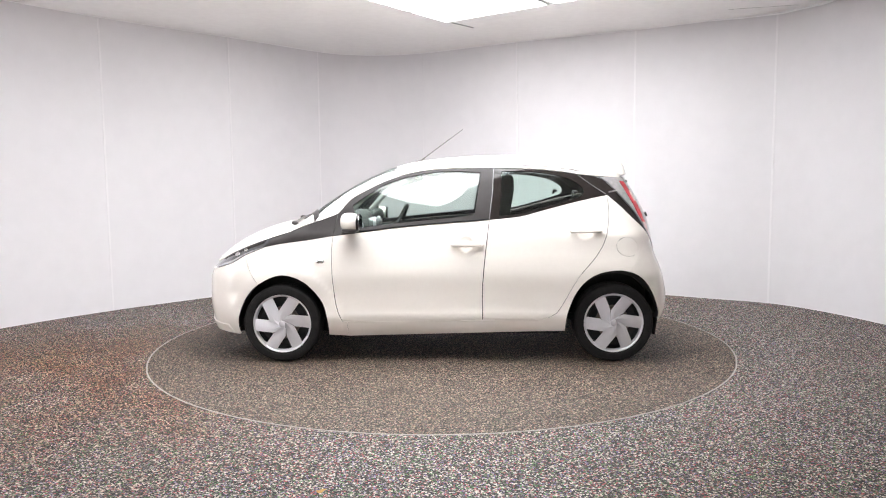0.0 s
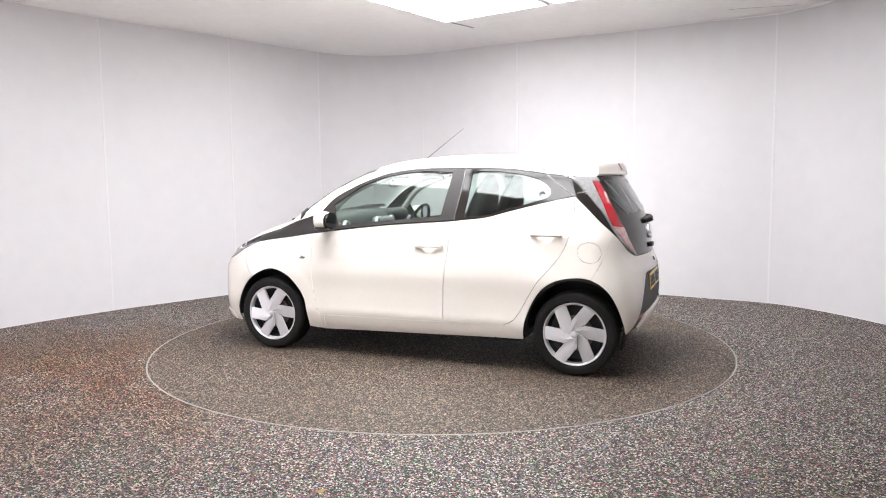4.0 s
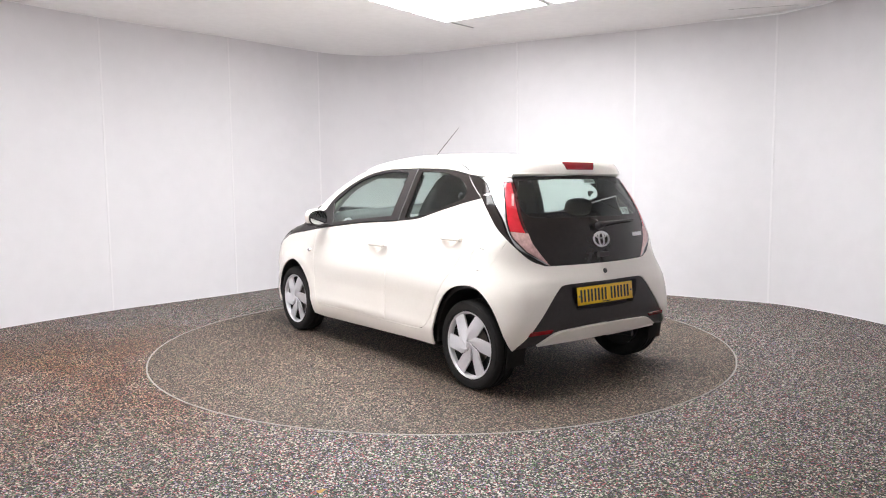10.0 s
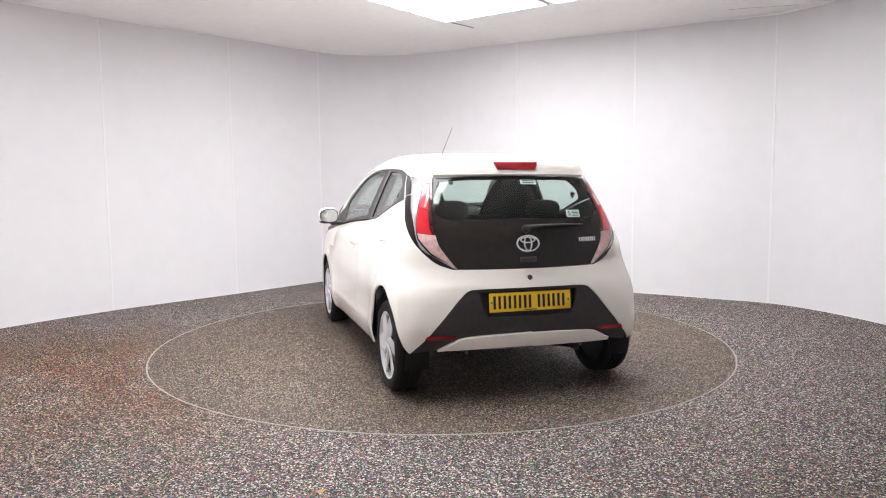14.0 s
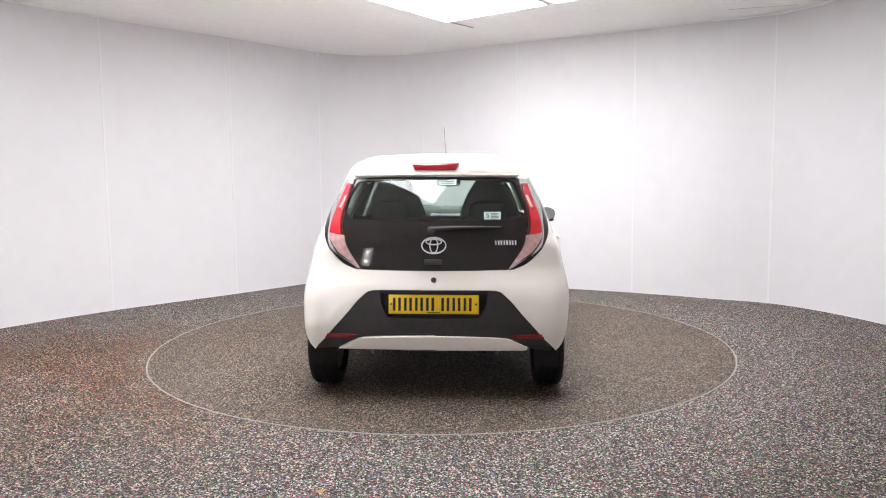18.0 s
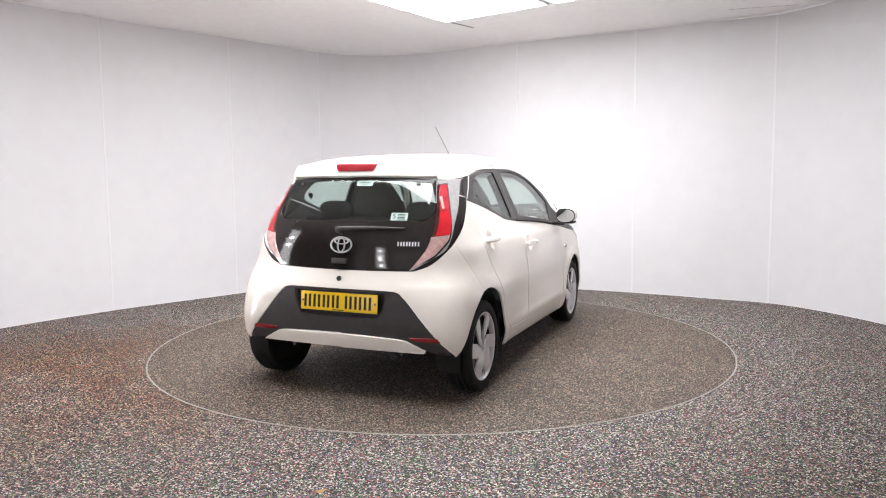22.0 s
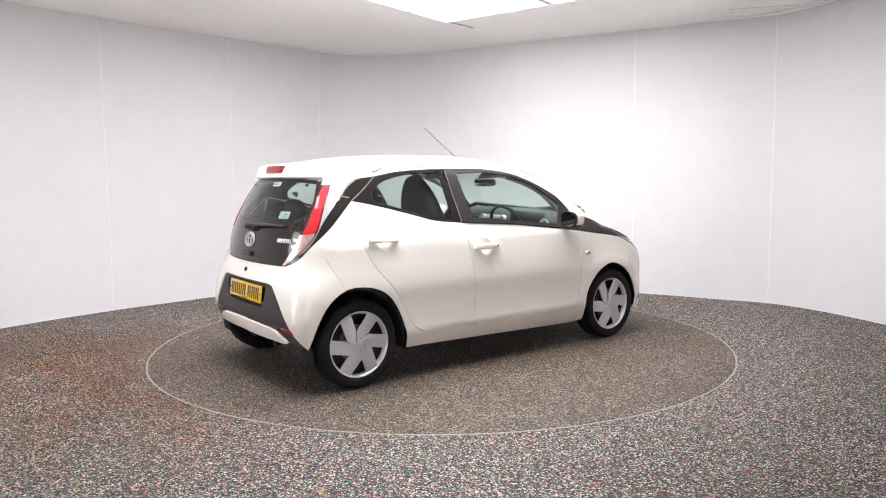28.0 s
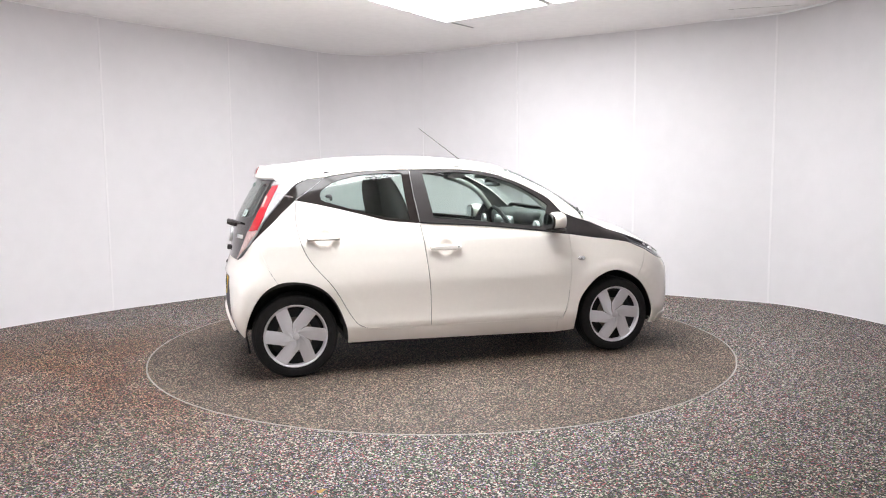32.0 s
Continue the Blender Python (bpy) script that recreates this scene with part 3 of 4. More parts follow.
def across(curve):
    """The same line on the other flank, in the coordinate that runs round the tail."""
    return [(2 * MID - s, z) for s, z in rev(curve)]


def flip_y(curve):
    return [(-y, z) for y, z in rev(curve)]


def child_last(name):
    return [o for o in car.children if o.name.split(".")[0] == name][-1]


for mir in (False, True):
    hand_dent = (-0.140, 0.830, 0.060, 0.062, 0.017)
    fd = panel("front_door", loop(DOOR_FRONT, DOOR_LOW_F, rev(DOOR_MID), rev(BELT_F)), on_side, M_PAINT, car, mirror=mir, gap=0.003, dents=[hand_dent])
    rear_dent = (-0.966, 0.914, 0.060, 0.062, 0.017)
    rd = panel("rear_door", loop(DOOR_MID, DOOR_LOW_R, DOOR_REAR, rev(BELT_R)), on_side, M_PAINT, car, mirror=mir, gap=0.003, dents=[rear_dent])
    flap = [(-1.200 + 0.058 * math.cos(a), 0.806 + 0.066 * math.sin(a)) for a in np.linspace(0, 2 * math.pi, 29)[:-1]]
    panel("body_side", loop([(0.70, 0.287), (-0.254, 0.295)], DOOR_LOW_R, DOOR_REAR, STRIP[:4], SEAM_R + [AR2[0]], rev(AR1), [AR1[0], (0.70, 0.176)], [(0.70, 0.176), (0.70, 0.287)]), on_side, M_PAINT, car, mirror=mir, holes=[] if mir else [flap], gap=0.0008, grid=0.026)
    if not mir:
        panel("fuel_flap", flap, on_side, M_PAINT, car, gap=0.0015)
    panel("front_fender", loop(DOOR_FRONT, [DOOR_FRONT[-1], (0.70, 0.287)], [(0.70, 0.287), (0.70, 0.176)], [(0.70, 0.176), AF2[-1]], rev(AF2), [AF2[0], (1.325, 0.659), LAMP_LOW[1]], rev(LAMP_LOW[:2]), rev(BLACK_LOW)), on_side, M_PAINT, car, mirror=mir, grid=0.026)
    panel("black_wing_trim", loop(BLACK_LOW, [BLACK_LOW[-1], BLACK_TOP[-1]], rev(BLACK_TOP), [BLACK_TOP[0], (0.800, 0.892)]), on_side, M_SATINBLACK, car, mirror=mir)
    panel("headlamp", loop(LAMP_LOW, [LAMP_LOW[-1], LAMP_TOP[-1]], rev(LAMP_TOP), [LAMP_TOP[0], LAMP_LOW[0]]), on_side, M_HEAD, car, mirror=mir)
    hl = child_last("headlamp")
    low_in = [(1.300, 0.800), (1.365, 0.768), (1.445, 0.716), (1.55, 0.680), (1.64, 0.662)]
    panel("clear_lens", loop(LAMP_LOW[:1] + [(1.353, 0.766), (1.438, 0.705), (1.55, 0.668), (1.64, 0.652)], [(1.64, 0.652), low_in[-1]], rev(low_in), [low_in[0], LAMP_LOW[0]]), on_side, M_CLEAR, hl, "bright lower lens strip", mirror=mir, off=0.003, gap=0, thick=0.004, grid=0.02)
    panel("brow", loop([(1.250, 0.862), (1.33, 0.826), (1.44, 0.780), (1.56, 0.730)], [(1.56, 0.730), (1.56, 0.718)], [(1.56, 0.718), (1.44, 0.766), (1.33, 0.812), (1.262, 0.842)], [(1.262, 0.842), (1.250, 0.862)]), on_side, M_GLOSSBLACK, hl, mirror=mir, off=0.003, gap=0, thick=0.004, grid=0.02)
    for u, v, r in ((1.368, 0.795, 0.012), (1.42, 0.765, 0.020)):
        ring_h = [(u + r * math.cos(a), v + 0.7 * r * math.sin(a)) for a in np.linspace(0, 2 * math.pi, 17)[:-1]]
        panel("reflector", ring_h, on_side, M_CHROME, hl, mirror=mir, off=0.003, gap=0, thick=0.004)
    gf = loop([(0.600, 0.950), (0.358, 0.978), (0.037, 1.008), (-0.200, 1.030)], [(-0.200, 1.030), (-0.226, 1.192), (-0.246, 1.332)], [(-0.246, 1.332), (-0.041, 1.341), (0.123, 1.330), (0.287, 1.300), (0.449, 1.243), (0.622, 1.135), (0.665, 1.100)], [(0.665, 1.100), (0.64, 1.03), (0.600, 0.950)])
    panel("window_frame", loop(BELT_F, [BELT_F[-1], (-0.330, 1.191), (-0.341, 1.361)], [(-0.341, 1.361)] + WIN_TOP[5:], [WIN_TOP[-1], BELT_F[0]]), on_side, M_SATINBLACK, fd, mirror=mir, holes=[gf])
    panel("window_glass", gf, on_side, M_GLASS, fd, mirror=mir, off=-0.006, thick=0.004, gap=-0.004, back=M_GLASS)
    gr = loop([(-0.400, 1.338), (-0.392, 1.180), (-0.375, 1.022)], [(-0.375, 1.022), (-0.530, 1.040), (-0.661, 1.072), (-0.79, 1.108), (-0.925, 1.147)], [(-0.925, 1.147), (-0.966, 1.165), (-0.971, 1.212), (-0.905, 1.266), (-0.83, 1.296)], [(-0.83, 1.296), (-0.72, 1.318), (-0.6, 1.333), (-0.400, 1.338)])
    panel("window_frame", loop(BELT_R, [BELT_R[-1], (-0.930, 1.314)], WIN_TOP[1:5] + [(-0.341, 1.361)], [(-0.341, 1.361), (-0.330, 1.191), (-0.306, 0.997)]), on_side, M_GLOSSBLACK, rd, mirror=mir, holes=[gr])
    panel("window_glass", gr, on_side, M_DARKGLASS, rd, mirror=mir, off=-0.006, thick=0.004, gap=-0.004, back=M_DARKGLASS)
    panel("rear_pillar_trim", loop([(-0.930, 1.314), BELT_R[-1]], STRIP, [STRIP[-1], LAMP_OUT[-1]], rev(LAMP_OUT), [LAMP_OUT[0], (-0.930, 1.314)]), on_side, M_GLOSSBLACK, car, mirror=mir)
    # tail lamp in three lenses
    RED_L = [(-1.262, 1.262), (-1.280, 1.212), (-1.306, 1.120), (-1.324, 1.030), (-1.342, 0.972)]
    CLEAR_L = [(-1.356, 0.940), (-1.425, 0.853)]
    k = [i for i, q in enumerate(LAMP_IN) if q[1] > 0.99]
    cut = (LAMP_IN[k[-1]][0] * 0.6 + LAMP_IN[k[-1] + 1][0] * 0.4, LAMP_IN[k[-1]][1] * 0.6 + LAMP_IN[k[-1] + 1][1] * 0.4)
    # red stops below the lens top; the pale silver above imitates glare
    brow = (LAMP_IN[0][0] * 0.62 + LAMP_IN[1][0] * 0.38, LAMP_IN[0][1] * 0.62 + LAMP_IN[1][1] * 0.38)
    half = LAMP_IN[2]
    tl = panel("tail_lamp", loop(LAMP_OUT, [LAMP_OUT[-1], CLEAR_L[1]], [CLEAR_L[1], CLEAR_L[0]], [CLEAR_L[0], RED_L[-1]], rev(RED_L), [RED_L[0], brow, LAMP_IN[0]], [LAMP_IN[0], LAMP_OUT[0]]), on_side, M_CLEAR, car, mirror=mir, off=0.003, gap=0.006)
    edge_in = [brow, LAMP_IN[1], half] + LAMP_IN[3:k[-1] + 1] + [cut]
    mid_in = [(u + 0.015, v) for u, v in edge_in]
    panel("red_lens", loop(RED_L[:3], [RED_L[2], mid_in[2]], rev(mid_in[:3]), [mid_in[0], RED_L[0]]), on_side, M_RED, tl, mirror=mir, off=0.004, gap=0.002)
    panel("brake_lens", loop(RED_L[2:], [RED_L[-1], mid_in[-1]], rev(mid_in[2:]), [mid_in[2], RED_L[2]]), on_side, M_BRAKE, tl, mirror=mir, off=0.005, gap=0.002)
    panel("dark_lens", loop(mid_in, [mid_in[-1], edge_in[-1]], rev(edge_in), [edge_in[0], mid_in[0]]), on_side, M_DARKLENS, tl, mirror=mir, off=0.003, gap=0.001, grid=0.02)
    panel("clear_lens", loop([RED_L[-1], CLEAR_L[0]], CLEAR_L, [CLEAR_L[1], LAMP_IN[-1]], rev([cut] + LAMP_IN[k[-1] + 1:]), [cut, RED_L[-1]]), on_side, M_PINK, tl, mirror=mir, off=0.004, gap=0.002)
    sl = [(LAMP_IN[1][0] + 0.012, 1.188), (LAMP_IN[1][0] + 0.026, 1.190), (LAMP_IN[1][0] + 0.016, 1.120), (LAMP_IN[1][0] + 0.004, 1.118)]
    panel("reflector_strip", sl, on_side, M_PINK, tl, mirror=mir, off=0.009, gap=0)
    tick = [(-1.150, 1.188), (-1.208, 1.197), (-1.206, 1.189), (-1.150, 1.179)]
    panel("bright_tick", tick, on_side, M_CHROME, car, "small chrome tick on the black pillar strip", mirror=mir, off=0.004, gap=0, thick=0.006)
    panel("inner_shell", loop([(0.76, 0.24), (-0.80, 0.26)], [(-0.80, 0.26), (-0.80, 0.5), (-0.95, 0.66), (-1.14, 0.70), (-1.30, 0.66)], [(-1.30, 0.66), (-1.40, 0.72), (-1.36, 0.84), (-1.20, 1.02), (-1.06, 1.12)], rev(BELT_R[:-1]), rev(BELT_F), [(0.80, 0.89), (1.3, 0.77)], [(1.3, 0.77), (1.3, 0.66), (1.17, 0.68), (0.95, 0.62), (0.82, 0.45), (0.76, 0.24)]), on_side, M_UNDER_UNLIT, car, mirror=mir, off=-0.030, thick=0.01)

# front bumper, rear bumper and its insert
fb = [AF1[-1], (1.325, 0.659), LAMP_LOW[1]]
NOSE = S1 + RF * math.pi / 2
half_low = [(NOSE, 0.20), (1.7, 0.195), AF1[0]]


def over_nose(c):
    return [(2 * NOSE - s, z) for s, z in rev(c)]


LN = LAMP_LOW[1:] + [(1.9, 0.64), (NOSE, 0.64)]
panel("front_bumper", loop(AF1, fb, LN, over_nose(LN), over_nose(fb), over_nose(AF1), over_nose(half_low), half_low), on_side, M_PAINT, car, grid=0.03)
rb_seam = [AR2[0]] + rev(SEAM_R)
rb_top = STRIP[3:]
rb_mid = [STRIP[-1]] + HATCH_LOW_S
rb_low = [AR2[-1], ins_s[0]]
rb_ins = ins_s
rb_it = inst_s
panel("rear_bumper", loop(rev(AR2), rb_seam, rb_top, rb_mid, across(rb_mid), across(rb_top), across(rb_seam), across(rev(AR2)), [(2 * MID - s, z) for s, z in rb_low], [(2 * MID - s, z) for s, z in rb_ins], [(2 * MID - s, z) for s, z in rb_it], rev(rb_it), rev(rb_ins), rev(rb_low)), on_side, M_PAINT, car, gap=0.0008, grid=0.03)
ins_low = [(0.712, 0.282), (0.562, 0.302)]
lip_top = [(0.562, 0.302), (0.473, 0.350), (0.405, 0.373), (0.2, 0.383), (0.0, 0.386)]
recess = loop([(0.312, 0.634), (0.30, 0.56), (0.262, 0.492)], [(0.262, 0.492), (0.0, 0.484), (-0.262, 0.492)], [(-0.262, 0.492), (-0.30, 0.56), (-0.312, 0.634)], [(-0.312, 0.634), (0.0, 0.638), (0.312, 0.634)])
insert = panel("bumper_insert", loop(INS_SIDE, INS_TOP, flip_y(INS_TOP), flip_y(INS_SIDE), flip_y(ins_low), flip_y(lip_top), rev(lip_top), rev(ins_low)), on_rear, M_PLASTIC, car, "textured black lower bumper insert", off=-0.006, holes=[recess], thick=0.05, back=M_PLASTIC)
panel("plate_recess", recess, on_rear, M_PLASTIC, insert, off=-0.054, gap=-0.006, back=M_PLASTIC)
lip_low = [(0.562, 0.302), (0.392, 0.303), (0.0, 0.305)]
panel("bumper_lip", loop(lip_top, flip_y(lip_top), flip_y(lip_low), rev(lip_low)), on_rear, M_PAINT, car, "white lower bumper blade", off=0.012, thick=0.03)

# tailgate
HATCH_TOP = [(0.0, 1.306), (0.3, 1.302), (0.500, 1.292)]
clear = loop([(0.0, 1.285), (0.3, 1.281), (0.475, 1.268)], [(0.475, 1.268), (0.520, 1.17), (0.535, 1.10)], [(0.535, 1.10), (0.50, 1.062), (0.40, 1.050), (0.0, 1.050), (-0.40, 1.050), (-0.50, 1.062), (-0.535, 1.10)], [(-0.535, 1.10), (-0.520, 1.17), (-0.475, 1.268)], [(-0.475, 1.268), (-0.3, 1.281), (0.0, 1.285)])
gate = panel("tailgate", loop(HATCH_TOP, HATCH_SIDE, HATCH_LOW, flip_y(HATCH_LOW), flip_y(HATCH_SIDE), flip_y(HATCH_TOP)), on_rear, M_GLOSSBLACK, car, "glossy black glass tailgate", holes=[clear], gap=0.003)
panel("rear_window", clear, on_rear, M_DARKGLASS, gate, gap=-0.003, off=-0.001, thick=0.004, back=M_DARKGLASS)

# roof, spoiler, windscreen, bonnet
EDGE = on_side(np.array(curve_points(WIN_TOP[1:], 0.05)))[:, :2]


def edge_y(x):
    return float(np.interp(x, EDGE[:, 0], EDGE[:, 1]))


roof_side = [(x, edge_y(x)) for x in np.linspace(-0.925, 0.36, 14)]
ditch = [(x, edge_y(x) - 0.014 - 0.046 * min(1, (x + 0.925) / 0.30)) for x in np.linspace(-0.925, 0.36, 14)]


PILLAR_LOW = [(0.352, 1.304)] + WIN_TOP[8:] + [(0.872, 1.010), (0.936, 0.990)]
PILLAR_TOP = [(0.352, 1.352), (0.455, 1.322), (0.625, 1.242), (0.715, 1.193), (0.825, 1.112), (0.90, 1.052)]
pill = on_side(np.array(PILLAR_TOP))


def flip_v(c):
    return [(x, -y) for x, y in rev(c)]


corner_s = curve_points([(-0.925, 1.315), (-1.060, 1.302), (-1.140, 1.298), (-1.225, 1.291), (LAMP_IN[0][0] + 0.002, LAMP_IN[0][1] + 0.002)], 0.03)
corner_out = [(float(a), float(b)) for a, b in on_side(corner_s)[:, :2]]
ws_top = [(0.36, ditch[-1][1]), (0.40, 0.3), (0.425, 0.0)]
panel("roof", loop(ditch, ws_top, flip_v(ws_top), flip_v(ditch), flip_v([ditch[0], (-1.16, 0.50)]), [(-1.16, -0.50), (-1.17, 0.0), (-1.16, 0.50)], [(-1.16, 0.50), ditch[0]]), on_top, M_PAINT, car, gap=0.0015, back=M_LINER)
spoiler = panel("spoiler", loop([(-1.16, 0.50), (-1.17, 0.0), (-1.16, -0.50)], [(-1.16, -0.50), (-1.235, -0.465)], [(-1.235, -0.465), (-1.267, -0.40), (-1.307, -0.25), (-1.326, 0.0), (-1.307, 0.25), (-1.267, 0.40), (-1.235, 0.465)], [(-1.235, 0.465), (-1.16, 0.50)]), on_top, M_PAINT, car, gap=0.0025, thick=0.02)
panel("spoiler_face", loop([(0.0, 1.312), (0.3, 1.308), (0.492, 1.304)], [(0.492, 1.304), (0.47, 1.36)], [(0.47, 1.36), (0.25, 1.374), (0.0, 1.378), (-0.25, 1.374), (-0.47, 1.36)], [(-0.47, 1.36), (-0.492, 1.304)], [(-0.492, 1.304), (-0.3, 1.308), (0.0, 1.312)]), on_rear, M_PAINT, spoiler, gap=-0.004, thick=0.03, off=0.024)
for mir in (False, True):
    panel("roof_rail", loop(roof_side, [roof_side[-1], ditch[-1]], rev(ditch), [ditch[0], roof_side[0]]), on_top, M_PAINT, car, mirror=mir, gap=0.003)
    panel("rear_corner", loop(corner_out, [corner_out[-1], (-1.235, 0.465)], [(-1.235, 0.465), (-1.16, 0.50)], [(-1.16, 0.50), ditch[0], corner_out[0]]), on_top, M_PAINT, car, mirror=mir, gap=0.0015, grid=0.022)
    panel("pillar", loop(PILLAR_LOW, [PILLAR_LOW[-1], PILLAR_TOP[-1]], rev(PILLAR_TOP), [PILLAR_TOP[0], PILLAR_LOW[0]]), on_side, M_PAINT, car, mirror=mir, gap=0.001, grid=0.025)
BT = on_side(np.array(curve_points(BLACK_TOP, 0.05)))[:, :2]
LT = on_side(np.array(curve_points(LAMP_TOP, 0.05)))[:, :2]
foot = on_side(np.array([(0.936, 0.990)]))[0]
hood_side = [(float(foot[0]), float(foot[1]))] + [(float(a), float(b)) for a, b in BT[BT[:, 0] > 0.96][::2]]
hood_front = [(float(a), float(b)) for a, b in LT[1::3]]
hs = sorted(hood_side + [q for q in hood_front if q[0] > hood_side[-1][0] + 0.03])
cowl = [(hs[0][0], hs[0][1]), (1.04, 0.40), (1.12, 0.0)]
panel("bonnet", loop(hs, [hs[-1], (1.80, 0.25), (1.82, 0.0)], [(1.82, 0.0), (1.80, -0.25), (hs[-1][0], -hs[-1][1])], flip_v(hs), flip_v(cowl), rev(cowl)), on_top, M_PAINT, car)
ws_side = [(0.36, ditch[-1][1])] + [(float(q[0]), float(q[1])) for q in pill[1:]] + [hs[0]]
panel("windscreen", loop(ws_side, cowl, flip_v(cowl), flip_v(ws_side), flip_v(ws_top), rev(ws_top)), on_top, M_GLASS, car, thick=0.005, back=M_GLASS, gap=0.001)


def wheel():
    w = new("wheel")
    R, RW, WIDE = 0.277, 0.210, 1.055
    t = [(RW - 0.006, -0.075), (0.215, -0.084), (0.245, -0.086), (0.266, -0.078), (R - 0.002, -0.064), (R, -0.056), (R, -0.040), (R - 0.007, -0.039), (R - 0.007, -0.031), (R, -0.030), (R, -0.005), (R - 0.007, -0.004),
         (R - 0.007, 0.004), (R, 0.005), (R, 0.030), (R - 0.007, 0.031), (R - 0.007, 0.039), (R, 0.040), (R, 0.056), (R - 0.002, 0.064), (0.266, 0.078), (0.258, 0.081), (0.256, 0.084), (0.245, 0.086), (0.222, 0.085), (0.219, 0.082),
         (0.214, 0.083), (RW - 0.002, 0.078), (RW - 0.010, 0.070), (RW - 0.014, 0.05), (RW - 0.014, -0.05)]
    part("tyre", lathe(t, 72), M_RUBBER, w, "black road tyre")
    part("hub", lathe([(0.02, 0.02), (0.17, 0.02), (0.19, 0.05), (0.19, -0.06), (0.02, -0.06)], 48), M_HUB, w)
    drum = lathe([(0.055, 0.022), (0.060, 0.032), (0.112, 0.032), (0.118, 0.026), (0.118, 0.018), (0.055, 0.018)], 48)
    part("brake_drum", drum, M_DULL, w, "dull metal brake drum")
    cover = part("wheel_cover", lathe([(r * WIDE, h) for r, h in ((0.174, 0.028), (0.182, 0.062), (0.186, 0.074), (0.190, 0.079), (0.196, 0.080), (0.199, 0.074), (0.199, 0.046), (0.190, 0.040))], 72), M_SILVER, w, "silver six-blade wheel cover")
    # pinwheel blades: a broad outer end, one straight edge and an inner end that tucks under the next blade
    prof = [(0.187, 0.03, 0.0745), (0.190, 0.25, 0.0735), (0.187, 0.465, 0.069), (0.092, 0.53, 0.068), (0.056, 0.38, 0.070), (0.022, -0.28, 0.076), (0.022, -1.33, 0.088), (0.056, -0.67, 0.084), (0.085, -0.50, 0.082)]
    ridge_at = [(0.060, -0.30, 0.083), (0.125, 0.02, 0.0795)]
    for k in range(6):
        a = 2 * math.pi * k / 6 + 0.80
        bm = bmesh.new()

        def vert(r, b, h):
            return bm.verts.new((r * WIDE * math.cos(a + b), h, r * WIDE * math.sin(a + b)))
        tv, lv = [vert(*q) for q in prof], [vert(r, b, h - 0.010) for r, b, h in prof]
        i0, i1 = [vert(*q) for q in ridge_at]
        for f in ((tv[0], tv[1], i1), (tv[1], tv[2], i1), (tv[2], tv[3], i1), (tv[3], tv[4], i0, i1), (tv[4], tv[5], i0), (tv[5], tv[6], i0), (tv[6], tv[7], i0), (tv[7], tv[8], i0), (tv[8], tv[0], i1, i0)):
            bm.faces.new(f)
        for i in range(9):
            j = (i + 1) % 9
            bm.faces.new((tv[i], tv[j], lv[j], lv[i]))
        part("blade", bm, M_SILVER, cover, angle=0.2)
    part("centre_cap", lathe([(0.0005, 0.0895), (0.016, 0.089), (0.023, 0.085), (0.024, 0.070), (0.0005, 0.07)], 24), M_SILVER, cover)
    return w


w0 = wheel()
for x, y, rz in ((1.17, 0.700, 0), (-1.17, 0.690, 0), (1.17, -0.700, 180), (-1.17, -0.690, 180)):
    m = pose(x, y, 0.277, 0, 3 * (x > 0) - 2 * (y < 0), rz)
    w = w0 if (x, y) == (1.17, 0.700) else copy_thing(w0, m)
    w.matrix_basis = m
    w.parent = car
part("underbody", merge(box((2.3, 1.30, 0.10), (0.40, 0, 0.24), 0.02), box((0.75, 1.10, 0.06), (-1.12, 0, 0.33), 0.02), box((0.07, 1.20, 0.07), (-1.17, 0, 0.277), 0.02), box((1.56, 1.46, 0.05), (-0.02, 0, 0.215), 0.01)), M_UNDER_UNLIT, car)


def on(place, u, v, lift=0.0):
    """Point, outward normal and pose on the body for small fittings."""
    q = np.array([[u, v]])
    p = place(q)[0]
    e = 0.004
    d = [place(q + np.array([[a, b]]))[0] for a, b in ((e, 0), (-e, 0), (0, e), (0, -e))]
    n = np.cross(d[0] - d[1], d[2] - d[3])
    n /= np.linalg.norm(n)
    if body_form((p + n * 0.01)[None])[0] < 0:
        n = -n
    return Vector(p + n * lift), Vector(n)


def facing(p, n, up=(0, 0, 1)):
    """A pose at p whose y axis is n and whose z axis is as upright as can be."""
    y = n.normalized()
    x = y.cross(Vector(up)).normalized()
    z = x.cross(y)
    m = Matrix((x, y, z)).transposed().to_4x4()
    m.translation = p
    return m


def mirror_bm(bm, mir):
    if mir:
        bmesh.ops.scale(bm, vec=(1, -1, 1), verts=bm.verts)
        bmesh.ops.reverse_faces(bm, faces=bm.faces)
    return bm


def put(bm, m):
    bmesh.ops.transform(bm, matrix=m, verts=bm.verts)
    return bm


def child(name):
    return [o for o in car.children if o.name.split(".")[0] == name]


def blob(size, power=2.6, u=24, v=14):
    """A rounded box, as a superellipsoid."""
    bm = bmesh.new()
    bmesh.ops.create_uvsphere(bm, u_segments=u, v_segments=v, radius=1)
    for w in bm.verts:
        c = w.co
        k = (abs(c.x) ** power + abs(c.y) ** power + abs(c.z) ** power) ** (-1 / power)
        w.co = (c.x * k * size[0], c.y * k * size[1], c.z * k * size[2])
    return bm


